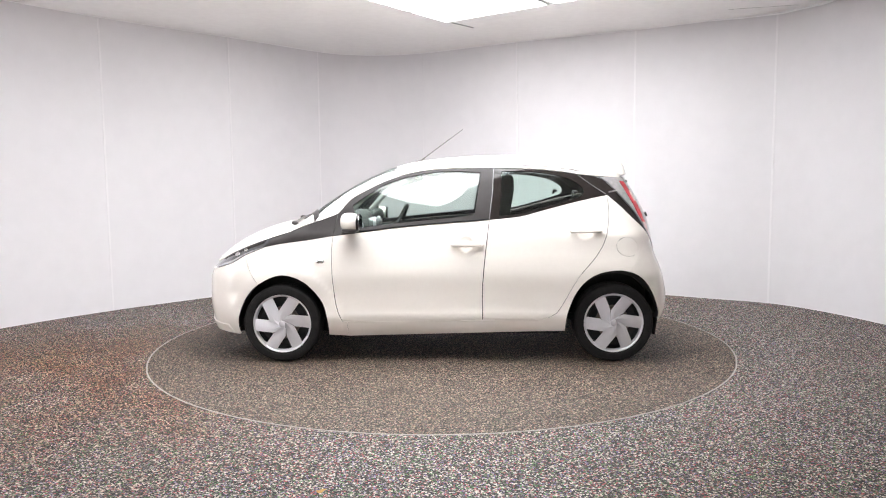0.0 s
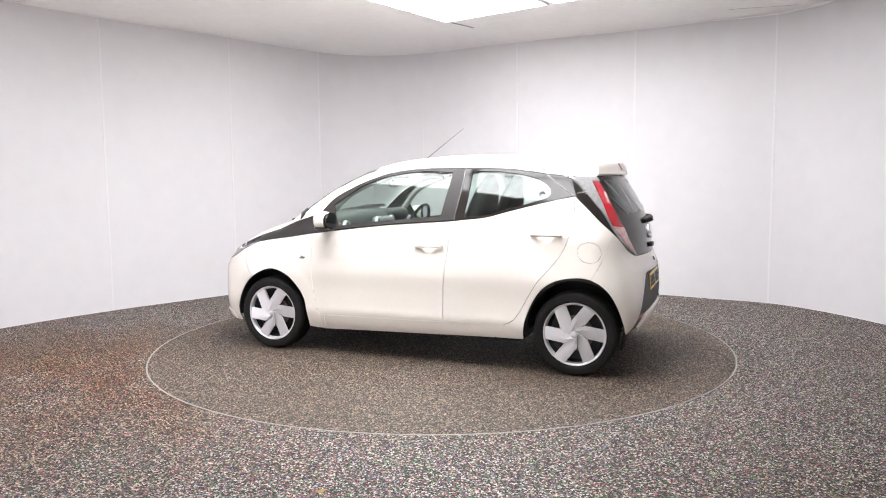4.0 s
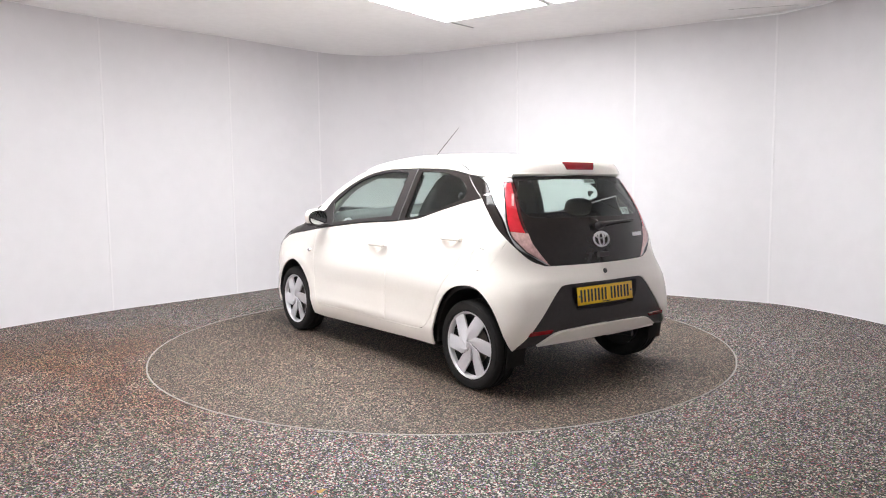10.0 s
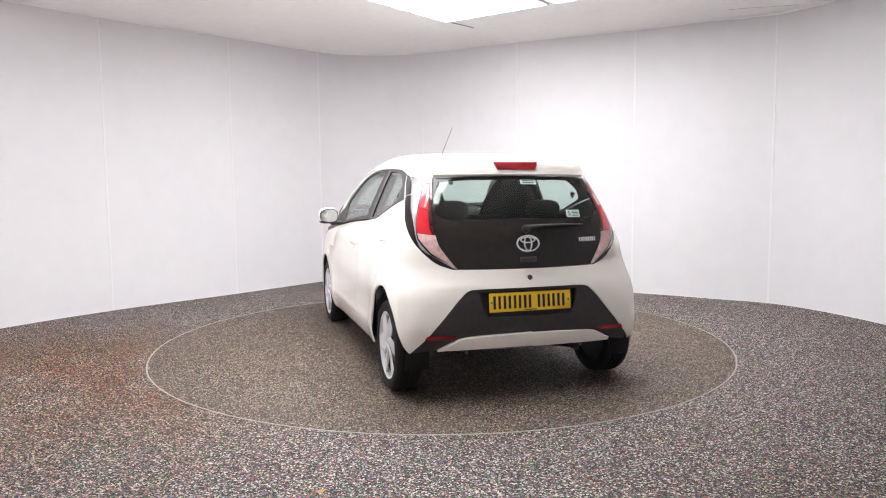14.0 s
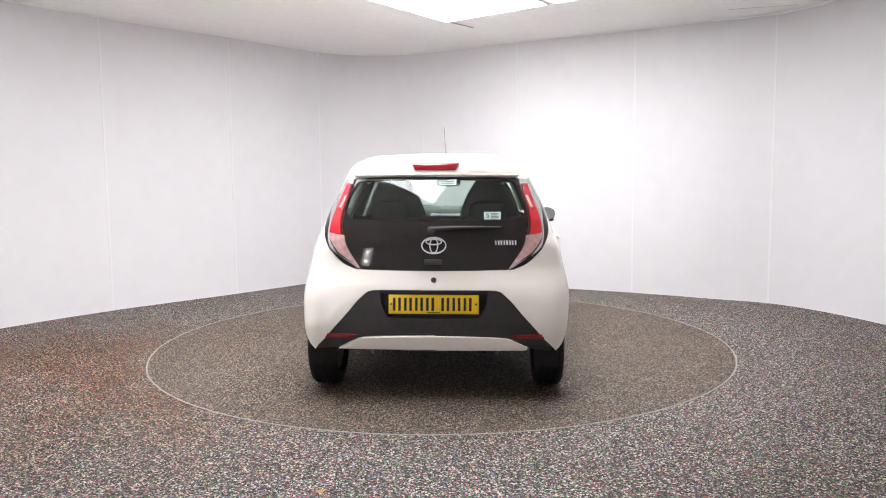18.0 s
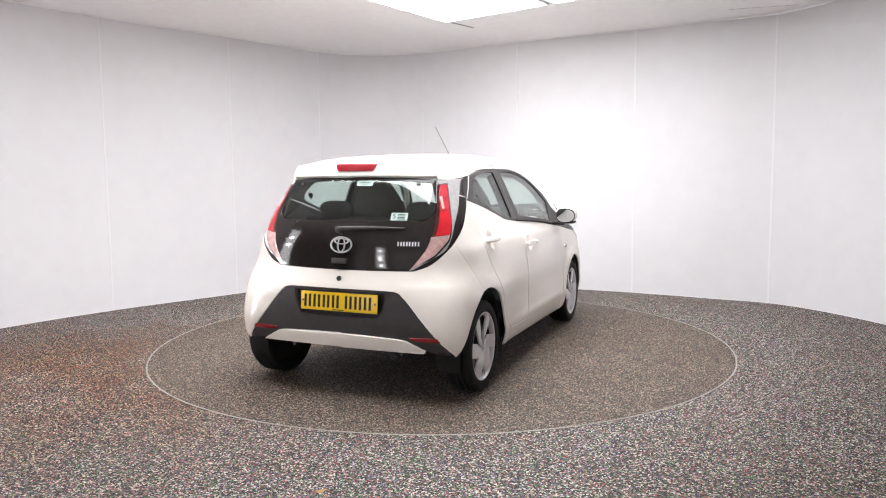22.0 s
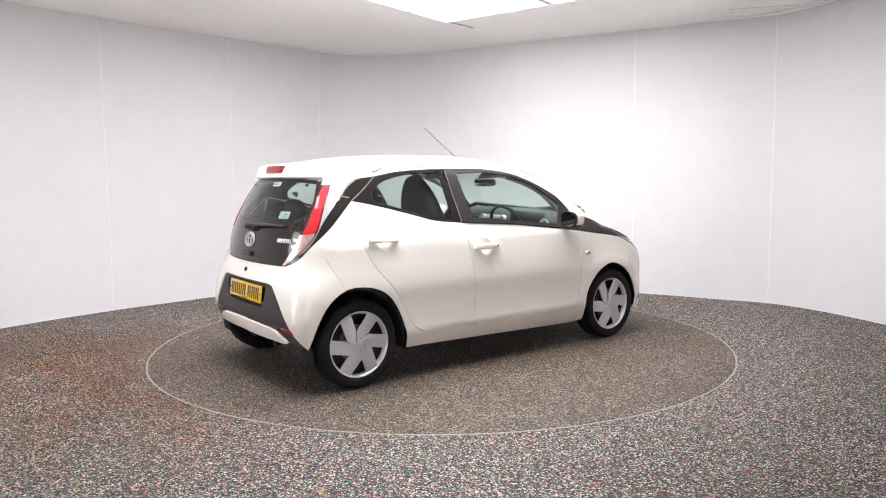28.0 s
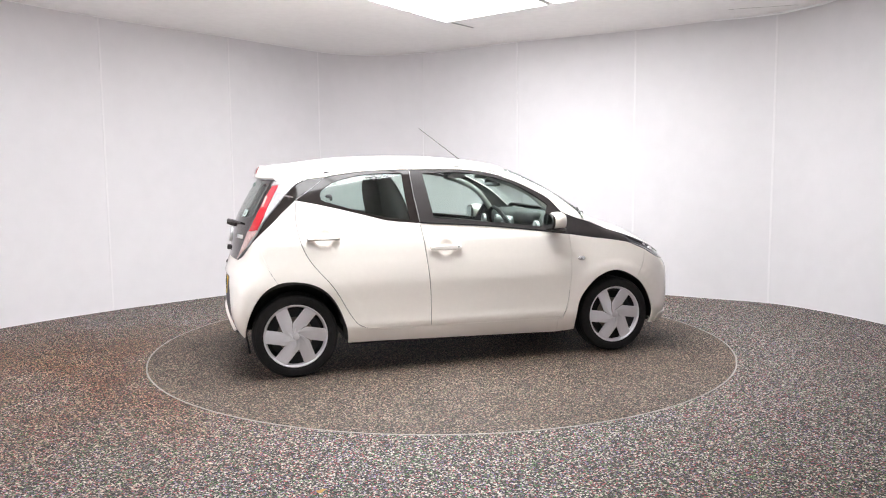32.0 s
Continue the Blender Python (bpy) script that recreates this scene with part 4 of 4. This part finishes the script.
# door handles, mirrors, side lamps
for mir, fdoor, rdoor in ((False, child("front_door")[0], child("rear_door")[0]), (True, child("front_door")[1], child("rear_door")[1])):
    for door, s, z in ((fdoor, -0.144, 0.826), (rdoor, -0.972, 0.910)):
        p, n = on(on_side, s, z)
        m = facing(p, n)
        bm = blob((0.112, 0.011, 0.019), 4, 24, 10)
        bmesh.ops.translate(bm, vec=(0, 0.023, 0), verts=bm.verts)
        for k in (-0.088, 0.088):
            merge(bm, box((0.034, 0.028, 0.026), (k, 0.010, 0), 0.006))
        part("door_handle", mirror_bm(put(bm, m), mir), M_PAINT, door, "body-coloured pull handle")
    if mir:
        p, n = on(on_side, -0.058, 0.826)
        part("key_lock", mirror_bm(put(lathe([(0.0005, 0.037), (0.007, 0.036), (0.008, 0.030), (0.0005, 0.030)], 16), facing(p, n)), True), M_CHROME, fdoor)
    # exterior mirror
    hb = blob((0.066, 0.080, 0.066), 2.7, 28, 18)
    for v in hb.verts:
        if v.co.x < -0.055:
            v.co.x = -0.055
        v.co.z *= 1 - 0.16 * max(0, v.co.y / 0.105)
        v.co.x -= 0.25 * max(0, v.co.y)
    cap = put(hb, Matrix.Translation((0.660, 0.850, 0.992)))
    mo = part("door_mirror", mirror_bm(cap, mir), M_PAINT, fdoor, "white mirror housing")
    bz = blob((0.058, 0.076, 0.016), 3.0, 24, 10)
    for v in bz.verts:
        v.co.x -= 0.25 * max(0, v.co.y)
    part("mirror_base", mirror_bm(merge(put(bz, Matrix.Translation((0.664, 0.846, 0.938))), box((0.09, 0.10, 0.03), (0.675, 0.780, 0.925), 0.008)), mir), M_SATINBLACK, mo)
    rg = blob((0.016, 0.076, 0.060), 2.7, 24, 12)
    for v in rg.verts:
        v.co.x = math.copysign(0.008, v.co.x)
        v.co.z *= 1 - 0.16 * max(0, v.co.y / 0.105)
        v.co.x += 0.03 * v.co.y
    part("mirror_surround", mirror_bm(put(rg, Matrix.Translation((0.597, 0.850, 0.990))), mir), M_GLOSSBLACK, mo)
    gl = blob((0.004, 0.070, 0.053), 2.7, 24, 12)
    for v in gl.verts:
        v.co.x = math.copysign(0.002, v.co.x)
        v.co.z *= 1 - 0.16 * max(0, v.co.y / 0.105)
        v.co.x += 0.03 * v.co.y
    part("mirror_glass", mirror_bm(put(gl, Matrix.Translation((0.588, 0.850, 0.990))), mir), M_MIRROR, mo)
    p, n = on(on_side, 0.887, 0.716)
    ind = part("side_indicator", mirror_bm(put(blob((0.030, 0.010, 0.016), 2.4, 20, 10), facing(p, n)), mir), M_CHROME, car, "small clear side lamp")
    part("lens", mirror_bm(put(blob((0.014, 0.006, 0.010), 2.2, 14, 8), facing(p + n * 0.007, n)), mir), M_CLEAR, ind)
    # sill and window weather strips
    belt = on_side(curve_points([(0.62, 0.921), (0.197, 0.966), (-0.300, 1.001)], 0.05))
    part("weather_strip", mirror_bm(tube([Vector(q) + Vector((0, 0.004, 0)) for q in belt], 0.006, 8), mir), M_RUBBER, fdoor)

    # the door frame's shut lines, an imitated gap-edge highlight and the hinged rear window's latch
    for line, r, mat in (([(-0.965, 1.334), (-0.855, 1.352), (-0.654, 1.375), (-0.336, 1.386), (-0.041, 1.386), (0.124, 1.375), (0.288, 1.348), (0.451, 1.298)], 0.0022, M_LINING),
                         ([(-0.306, 1.000), (-0.318, 1.10), (-0.331, 1.191), (-0.341, 1.361), (-0.342, 1.384)], 0.0028, M_CONSOLE),
                         # pale tube in place of the highlight along the pillar gap's edge
                         ([(-0.940, 1.308), (-1.035, 1.238), (-1.132, 1.168)], 0.0032, M_CONSOLE)):
        pts = on_side(curve_points(line, 0.03))
        part("shut_line", mirror_bm(tube([Vector(q) for q in pts], r, 6), mir), mat, rdoor)
    p, n = on(on_side, -0.915, 1.192)
    part("window_latch", mirror_bm(put(merge(blob((0.022, 0.012, 0.012), 2.6, 14, 8), put_at(blob((0.010, 0.012, 0.022), 2.6, 12, 8), (0.014, 0, -0.010))), facing(p - n * 0.016, n)), mir), M_TRIM, rdoor, "small black window catch")

# mud flaps, wheel housings
for x, w, back in ((1.17, 0.70, 0.30), (-1.17, 0.69, 0.30)):
    for sy in (1, -1):
        bm = bmesh.new()
        rows = []
        for k in range(25):
            a = math.radians(-8 + (196 if x > 0 else 174) * k / 24)
            c, s_ = math.cos(a), math.sin(a)
            rim_y = 0.755 - (0.10 * max(0, k - 15) / 9 if x < 0 else 0)
            rows.append([bm.verts.new((x + r * c, y * sy, 0.285 + r * s_ * 1.04)) for r, y in ((0.322, rim_y), (0.322, 0.44), (0.345, 0.42), (0.345, rim_y))])
        for p, q in zip(rows, rows[1:]):
            for j in range(4):
                bm.faces.new((p[j], p[(j + 1) % 4], q[(j + 1) % 4], q[j]))
        for r in (rows[0], rows[-1]):
            bm.faces.new(r)
        part("wheel_housing", bm, M_LINING, car, "black plastic wheel arch liner")
        part("mud_flap", put(box((0.012, 0.14, 0.12), (0, 0, 0), 0.004), pose(x - 0.325 if x > 0 else x - 0.300, 0.660 * sy, 0.238 if x < 0 else 0.235, 0, -8, 0)), M_RUBBER, car, "black mud flap behind the wheel")
part("bulkhead", merge(box((0.75, 1.16, 0.52), (1.22, 0, 0.52), 0.03), box((0.06, 1.3, 0.6), (0.86, 0, 0.60)), box((0.50, 1.06, 0.44), (-1.20, 0, 0.57), 0.03), box((1.7, 1.38, 0.05), (0.0, 0, 0.30))), M_UNDER_UNLIT, car)
part("exhaust_silencer", put(blob((0.26, 0.085, 0.042), 3.2, 24, 14), pose(-1.36, 0.05, 0.292, 0, 0, 90)), M_DULL, car, "dull metal silencer box")
for y in (0.37, -0.37):
    part("tow_bracket", tube([(-1.50, y, 0.30), (-1.505, y, 0.262)], 0.010, 10), M_DULL, car, "bare metal bracket under the bumper")
part("exhaust_pipe", tube([(-1.38, -0.2, 0.27), (-1.47, -0.32, 0.265), (-1.535, -0.335, 0.262)], 0.020, 14), M_HUB, car)

# cabin
def seat(y):
    st = part("front_seat", put(blob((0.25, 0.245, 0.075), 3.0, 28, 14), pose(0.02, y, 0.56, 0, -6, 0)), M_SEAT, car, "charcoal cloth front seat with built-in headrest")
    bk = blob((0.082, 0.235, 0.43), 3.2, 28, 22)
    for v in bk.verts:
        k = max(0.0, v.co.z / 0.43)
        v.co.y *= 1 - 0.42 * k ** 1.6
        v.co.x -= 0.02 * (v.co.z / 0.43) ** 2
        if v.co.x > 0:
            v.co.x -= 0.03 * math.cos(v.co.y / 0.235 * 1.5)
    part("backrest", put(bk, pose(-0.355, y, 0.90, 0, -11, 0)), M_SEAT, st)


seat(0.345)
seat(-0.345)
bench = part("rear_seat", box((0.42, 1.16, 0.16), (-0.72, 0, 0.55), 0.05, segments=3), M_SEAT, car, "charcoal cloth rear bench")
part("backrest", put(box((0.12, 1.14, 0.52), (0, 0, 0), 0.05, segments=3), pose(-0.985, 0, 0.80, 0, -14, 0)), M_SEAT, bench)
for y in (0.32, -0.32):
    part("headrest", put(blob((0.045, 0.12, 0.065), 3.0, 20, 12), pose(-1.06, y, 1.085, 0, -10, 0)), M_SEAT, bench)
dash = blob((0.24, 0.66, 0.16), 4.0, 36, 16)
part("dashboard", merge(put(dash, pose(0.86, 0, 0.875, 0, 10, 0)), put(box((0.24, 1.10, 0.05), (0, 0, 0), 0.02), pose(0.93, 0, 0.955, 0, -4, 0)), put(blob((0.09, 0.17, 0.06), 3, 20, 12), pose(0.66, -0.34, 0.99, 0, 10, 0))), M_DASH, car, "dark grey dashboard with instrument hood")
con = child("dashboard")[0]
part("centre_console", put(box((0.10, 0.26, 0.24), (0, 0, 0), 0.03, segments=3), pose(0.62, 0, 0.87, 0, -14, 0)), M_CONSOLE, con, "silver-grey centre panel")
for y in (0.56, -0.56, 0.12, -0.12):
    part("air_vent", put(lathe([(0.030, -0.012), (0.045, -0.012), (0.047, 0.0), (0.043, 0.010), (0.032, 0.010)], 28), pose(0.625 if abs(y) > 0.3 else 0.58, y, 0.935 if abs(y) > 0.3 else 0.95, 0, 0, 90)), M_SILVER, con)
sw = part("steering_wheel", put(lathe([(0.166, 0.0), (0.172, 0.013), (0.184, 0.013), (0.190, 0.0), (0.184, -0.013), (0.172, -0.013)], 48), pose(0.44, -0.345, 0.915, 0, 0, 90) @ pose(0, 0, 0, -24, 0, 0)), M_TRIM, car, "dark three-spoke steering wheel")
hub_m = pose(0.45, -0.345, 0.912, 0, 0, 90) @ pose(0, 0, 0, -24, 0, 0)
part("hub", put(blob((0.065, 0.03, 0.055), 3, 20, 12), hub_m), M_TRIM, sw)
for a in (0, 180, 270):
    part("spoke", put(box((0.12, 0.014, 0.035), (0.11, 0, 0), 0.005), hub_m @ pose(0, 0, 0, 0, -a, 0)), M_SILVER if a == 270 else M_TRIM, sw)
part("steering_column", tube([(0.46, -0.345, 0.91), (0.80, -0.345, 0.80)], 0.04, 14), M_TRIM, sw)
rv = part("rear_view_mirror", put(blob((0.016, 0.112, 0.034), 3.4, 24, 12), pose(0.50, 0.0, 1.262, 0, 8, 12)), M_TRIM, car, "dark interior mirror")
part("mirror_glass", put(box((0.003, 0.20, 0.054), (-0.016, 0, 0), 0.001), pose(0.50, 0.0, 1.262, 0, 8, 12)), M_MIRROR, rv)
part("stem", tube([(0.51, 0, 1.275), (0.535, 0, 1.325)], 0.009, 10), M_TRIM, rv)
for y in (0.35, -0.35):
    part("sun_visor", put(box((0.02, 0.36, 0.12), (0, 0, 0), 0.008), pose(0.33, y, 1.330, 0, 62, 0)), M_LINER, car)
panel("headlining", loop([(0.34, 0.45), (0.36, 0.0), (0.34, -0.45)], [(0.34, -0.45), (-1.10, -0.42)], [(-1.10, -0.42), (-1.12, 0.0), (-1.10, 0.42)], [(-1.10, 0.42), (0.34, 0.45)]), on_top, M_LINER, car, off=-0.03, thick=0.006, back=M_LINER)
for mir in (False, True):
    # inner faces of the windscreen pillars and centre posts
    pl = on_side(curve_points([(0.72, 1.03), (0.57, 1.185), (0.42, 1.262), (0.25, 1.315)], 0.06))
    part("pillar_trim", mirror_bm(tube([Vector(q) * 1.0 - Vector((0, 0.045, 0.0)) for q in pl], 0.024, 12), mir), M_LINER, car)
    pb = on_side(curve_points([(-0.295, 0.95), (-0.315, 1.15), (-0.325, 1.32)], 0.06))
    part("post_trim", mirror_bm(tube([Vector(q) - Vector((0, 0.045, 0)) for q in pb], 0.035, 12), mir), M_TRIM, car)
    # door mirror corner trim and seat belt
    part("seat_belt", mirror_bm(tube([(-0.33, 0.60, 1.20), (-0.31, 0.655, 0.75)], 0.012, 6), mir), M_TRIM, car)

# tail fittings
p, n = on(on_rear, 0.0, 0.57)
plate_m = pose(-1.584, 0, 0.570, 0, 0, 90) @ pose(0, 0, 0, 6, 0, 0)
plate = part("number_plate", put(box((0.520, 0.006, 0.111), (0, 0, 0), 0.002), plate_m), M_YELLOW, car, "yellow rear number plate with dark bars")
for k in range(7):
    x = 0.212 - k * 0.064 - (0.024 if k > 3 else 0)
    for e in (-1, 1):
        part("character_bar", put(box((0.015, 0.003, 0.076), (x + e * 0.0155, 0.0035, 0)), plate_m), M_INK, plate, smooth=False)
part("print_bar", put(box((0.075, 0.003, 0.005), (0, 0.0035, -0.048)), plate_m), M_INK, plate, smooth=False)
for e in (-1, 1):
    part("screw_cap", put(put_at(lathe([(0.0005, 0.004), (0.006, 0.003), (0.007, 0.0), (0.0005, 0.0)], 14), (e * 0.245, 0.003, 0)), plate_m), M_DULL, plate)
part("plate_bracket", put(box((0.46, 0.05, 0.09), (0, -0.028, 0)), plate_m), M_PLASTIC, plate)


def on_gate(y, z, lift=0.0):
    p, n = on(on_rear, y, z, lift)
    return facing(p, n)


def oval_ring(rx, rz, w, d):
    bm = bmesh.new()
    rows = []
    for i in range(40):
        a = 2 * math.pi * i / 40
        c, s_ = math.cos(a), math.sin(a)
        rows.append([bm.verts.new(v) for v in ((rx * c, 0, rz * s_), (rx * c, d, rz * s_), ((rx - w) * c, d, (rz - w) * s_), ((rx - w) * c, 0, (rz - w) * s_))])
    for i in range(40):
        p, q = rows[i], rows[(i + 1) % 40]
        for j in range(4):
            bm.faces.new((p[j], p[(j + 1) % 4], q[(j + 1) % 4], q[j]))
    return bm


gm = on_gate(0.0, 0.906)
badge = part("badge", put(oval_ring(0.073, 0.050, 0.0075, 0.010), gm), M_BADGE, gate, "chrome oval badge")
part("badge_oval", put(oval_ring(0.026, 0.046, 0.0065, 0.009), gm), M_BADGE, badge)
part("badge_oval", put(put_at(oval_ring(0.048, 0.019, 0.0065, 0.009), (0, 0.0, 0.021)), gm), M_BADGE, badge)
for k in range(4):
    for e in (-1, 1):
        part("name_bar", put(box((0.009, 0.006, 0.026), (e * 0.009, 0.003, 0), 0.002), on_gate(-0.366 - 0.033 * k, 0.919)), M_BADGE, gate)
for y in (0.405, -0.405):
    part("hinge_cap", put(blob((0.014, 0.007, 0.010), 2.4, 14, 8), on_gate(y, 1.262)), M_PLASTIC, gate)
part("release_button", put(box((0.10, 0.024, 0.032), (0, 0.010, 0), 0.006), on_gate(0.003, 0.812)), M_PLASTIC, gate)
part("tow_cover", put(lathe([(0.0005, 0.010), (0.012, 0.009), (0.016, 0.0), (0.0005, 0.0)], 20), on_gate(0.0, 0.710)), M_PLASTIC, car)
wp = [on(on_rear, y, z, l)[0] for y, z, l in ((0.005, 0.990, 0.045), (-0.10, 0.998, 0.034), (-0.25, 1.004, 0.022), (-0.385, 1.003, 0.014))]
wiper = part("rear_wiper", tube(wp, 0.013, 10, 0.35), M_PLASTIC, car, "black rear wiper")
part("wiper_pivot", put(merge(lathe([(0.0005, 0.055), (0.020, 0.052), (0.024, 0.0), (0.0005, 0.0)], 20), box((0.05, 0.03, 0.026), (0.0, 0.036, 0.006), 0.008)), on_gate(0.008, 0.985)), M_PLASTIC, wiper)
part("wiper_blade", tube([on(on_rear, y, z, 0.010)[0] for y, z in ((-0.07, 1.000), (-0.22, 1.007), (-0.39, 1.006))], 0.006, 8), M_RUBBER, wiper)
stk = panel("window_sticker", loop([(-0.290, 1.096), (-0.388, 1.095)], [(-0.388, 1.095), (-0.388, 1.052)], [(-0.388, 1.052), (-0.290, 1.053)], [(-0.290, 1.053), (-0.290, 1.096)]), on_rear, M_TEAL, gate, "pale teal paper sticker", off=0.002, thick=0.001, gap=0)
for k in range(4):
    part("print_bar", put(box((0.046, 0.001, 0.0035), (0, 0.004, 0)), on_gate(-0.352, 1.086 - 0.0085 * k)), M_INK, stk, smooth=False)
five = bpy.data.curves.new("figure", "FONT")
five.body, five.size, five.extrude, five.align_x, five.align_y = "5", 0.044, 0.0004, "CENTER", "CENTER"
fo = new("figure", five)
fo.data.materials.append(M_INK)
fo.parent = stk
fo.matrix_basis = on_gate(-0.310, 1.074, 0.004) @ pose(0, 0, 0, 90, 0, 180)
top_s = panel("window_sticker", loop([(-0.02, 1.280), (-0.125, 1.279)], [(-0.125, 1.279), (-0.125, 1.252)], [(-0.125, 1.252), (-0.02, 1.253)], [(-0.02, 1.253), (-0.02, 1.280)]), on_rear, M_TEAL, gate, "pale paper sticker at the window's top", off=0.002, thick=0.001, gap=0)
for k in range(2):
    part("print_bar", put(box((0.080, 0.001, 0.004), (0, 0.004, 0)), on_gate(-0.072, 1.272 - 0.010 * k)), M_INK, top_s, smooth=False)
panel("brake_lamp", loop([(0.143, 1.372), (-0.143, 1.372)], [(-0.143, 1.372), (-0.120, 1.336)], [(-0.120, 1.336), (0.120, 1.336)], [(0.120, 1.336), (0.143, 1.372)]), on_rear, M_DEEPRED, spoiler, "red high-level brake lamp", off=0.029, thick=0.012, back=M_DEEPRED, gap=0)
for sg in (1, -1):
    refl = loop([(sg * 0.624, 0.392), (sg * 0.452, 0.388)], [(sg * 0.452, 0.388), (sg * 0.470, 0.370)], [(sg * 0.470, 0.370), (sg * 0.640, 0.368)], [(sg * 0.640, 0.368), (sg * 0.624, 0.392)])
    panel("rear_reflector", refl, on_rear, M_DEEPRED, insert, "red strip reflector", off=0.001, thick=0.01, back=M_DEEPRED, gap=0)
panel("front_lip", loop([(1.46, 0.262), (1.7, 0.272), (NOSE, 0.275), (2 * NOSE - 1.7, 0.272), (2 * NOSE - 1.46, 0.262)], [(2 * NOSE - 1.46, 0.262), (2 * NOSE - 1.43, 0.205)], [(2 * NOSE - 1.43, 0.205), (NOSE, 0.215), (1.43, 0.205)], [(1.43, 0.205), (1.46, 0.262)]), on_side, M_PAINT, car, off=0.011, thick=0.03)
grille_top = [(1.80, 0.300), (1.84, 0.440), (NOSE, 0.450)]
panel("front_grille", loop(grille_top, over_nose(grille_top), [(2 * NOSE - 1.80, 0.300), (NOSE, 0.296), (1.80, 0.300)]), on_side, M_PLASTIC, car, "black lower grille opening", off=0.003, gap=0, thick=0.02)
ant = part("aerial", tube([(0.225, 0, 1.437), (0.10, 0, 1.528), (-0.118, 0, 1.685)], 0.0034, 8, 0.6), M_PLASTIC, car, "thin black roof aerial")
part("aerial_base", put(blob((0.045, 0.022, 0.014), 2.4, 20, 10), pose(0.235, 0, 1.428, 0, 12, 0)), M_PLASTIC, ant)
for y0 in (0.50, 0.10):
    fw = [on(on_top, x, y, h)[0] for x, y, h in ((1.12 if y0 > 0.3 else 1.15, y0, 0.016), (1.10, y0 - 0.2, 0.016), (1.06, y0 - 0.46, 0.008))]
    fwip = part("front_wiper", tube(fw, 0.011, 8, 0.6), M_PLASTIC, car, "black windscreen wiper")
    part("wiper_pivot", put(blob((0.026, 0.020, 0.016), 2.5, 14, 8), Matrix.Translation(fw[0])), M_PLASTIC, fwip)
scuttle = [(hs[0][0] - 0.03, hs[0][1] - 0.015), (0.985, 0.40), (1.055, 0.0)]
panel("scuttle", loop(cowl, flip_v(cowl), flip_v(scuttle), rev(scuttle)), on_top, M_PLASTIC, car, "black plastic scuttle below the windscreen", off=0.008, thick=0.01, gap=0)

# the body leans a touch on its springs; the wheels stay upright
for ob in car.children:
    if not ob.name.startswith("wheel") or ob.name.startswith("wheel_housing"):
        ob.matrix_basis = LEAN @ ob.matrix_basis


def motions():
    rows, disc_rows = [], []
    for k in range(33):
        a = radians(177.553 - 5.0207 * k)
        at = Matrix.Rotation(a, 4, "Z") @ Matrix.Translation((-0.0664, -0.032, 0))
        rows.append((float(k), at))
        disc_rows.append((float(k), Matrix.Rotation(a, 4, "Z")))
    walk(car, rows)
    walk(turntable, disc_rows)


motions()
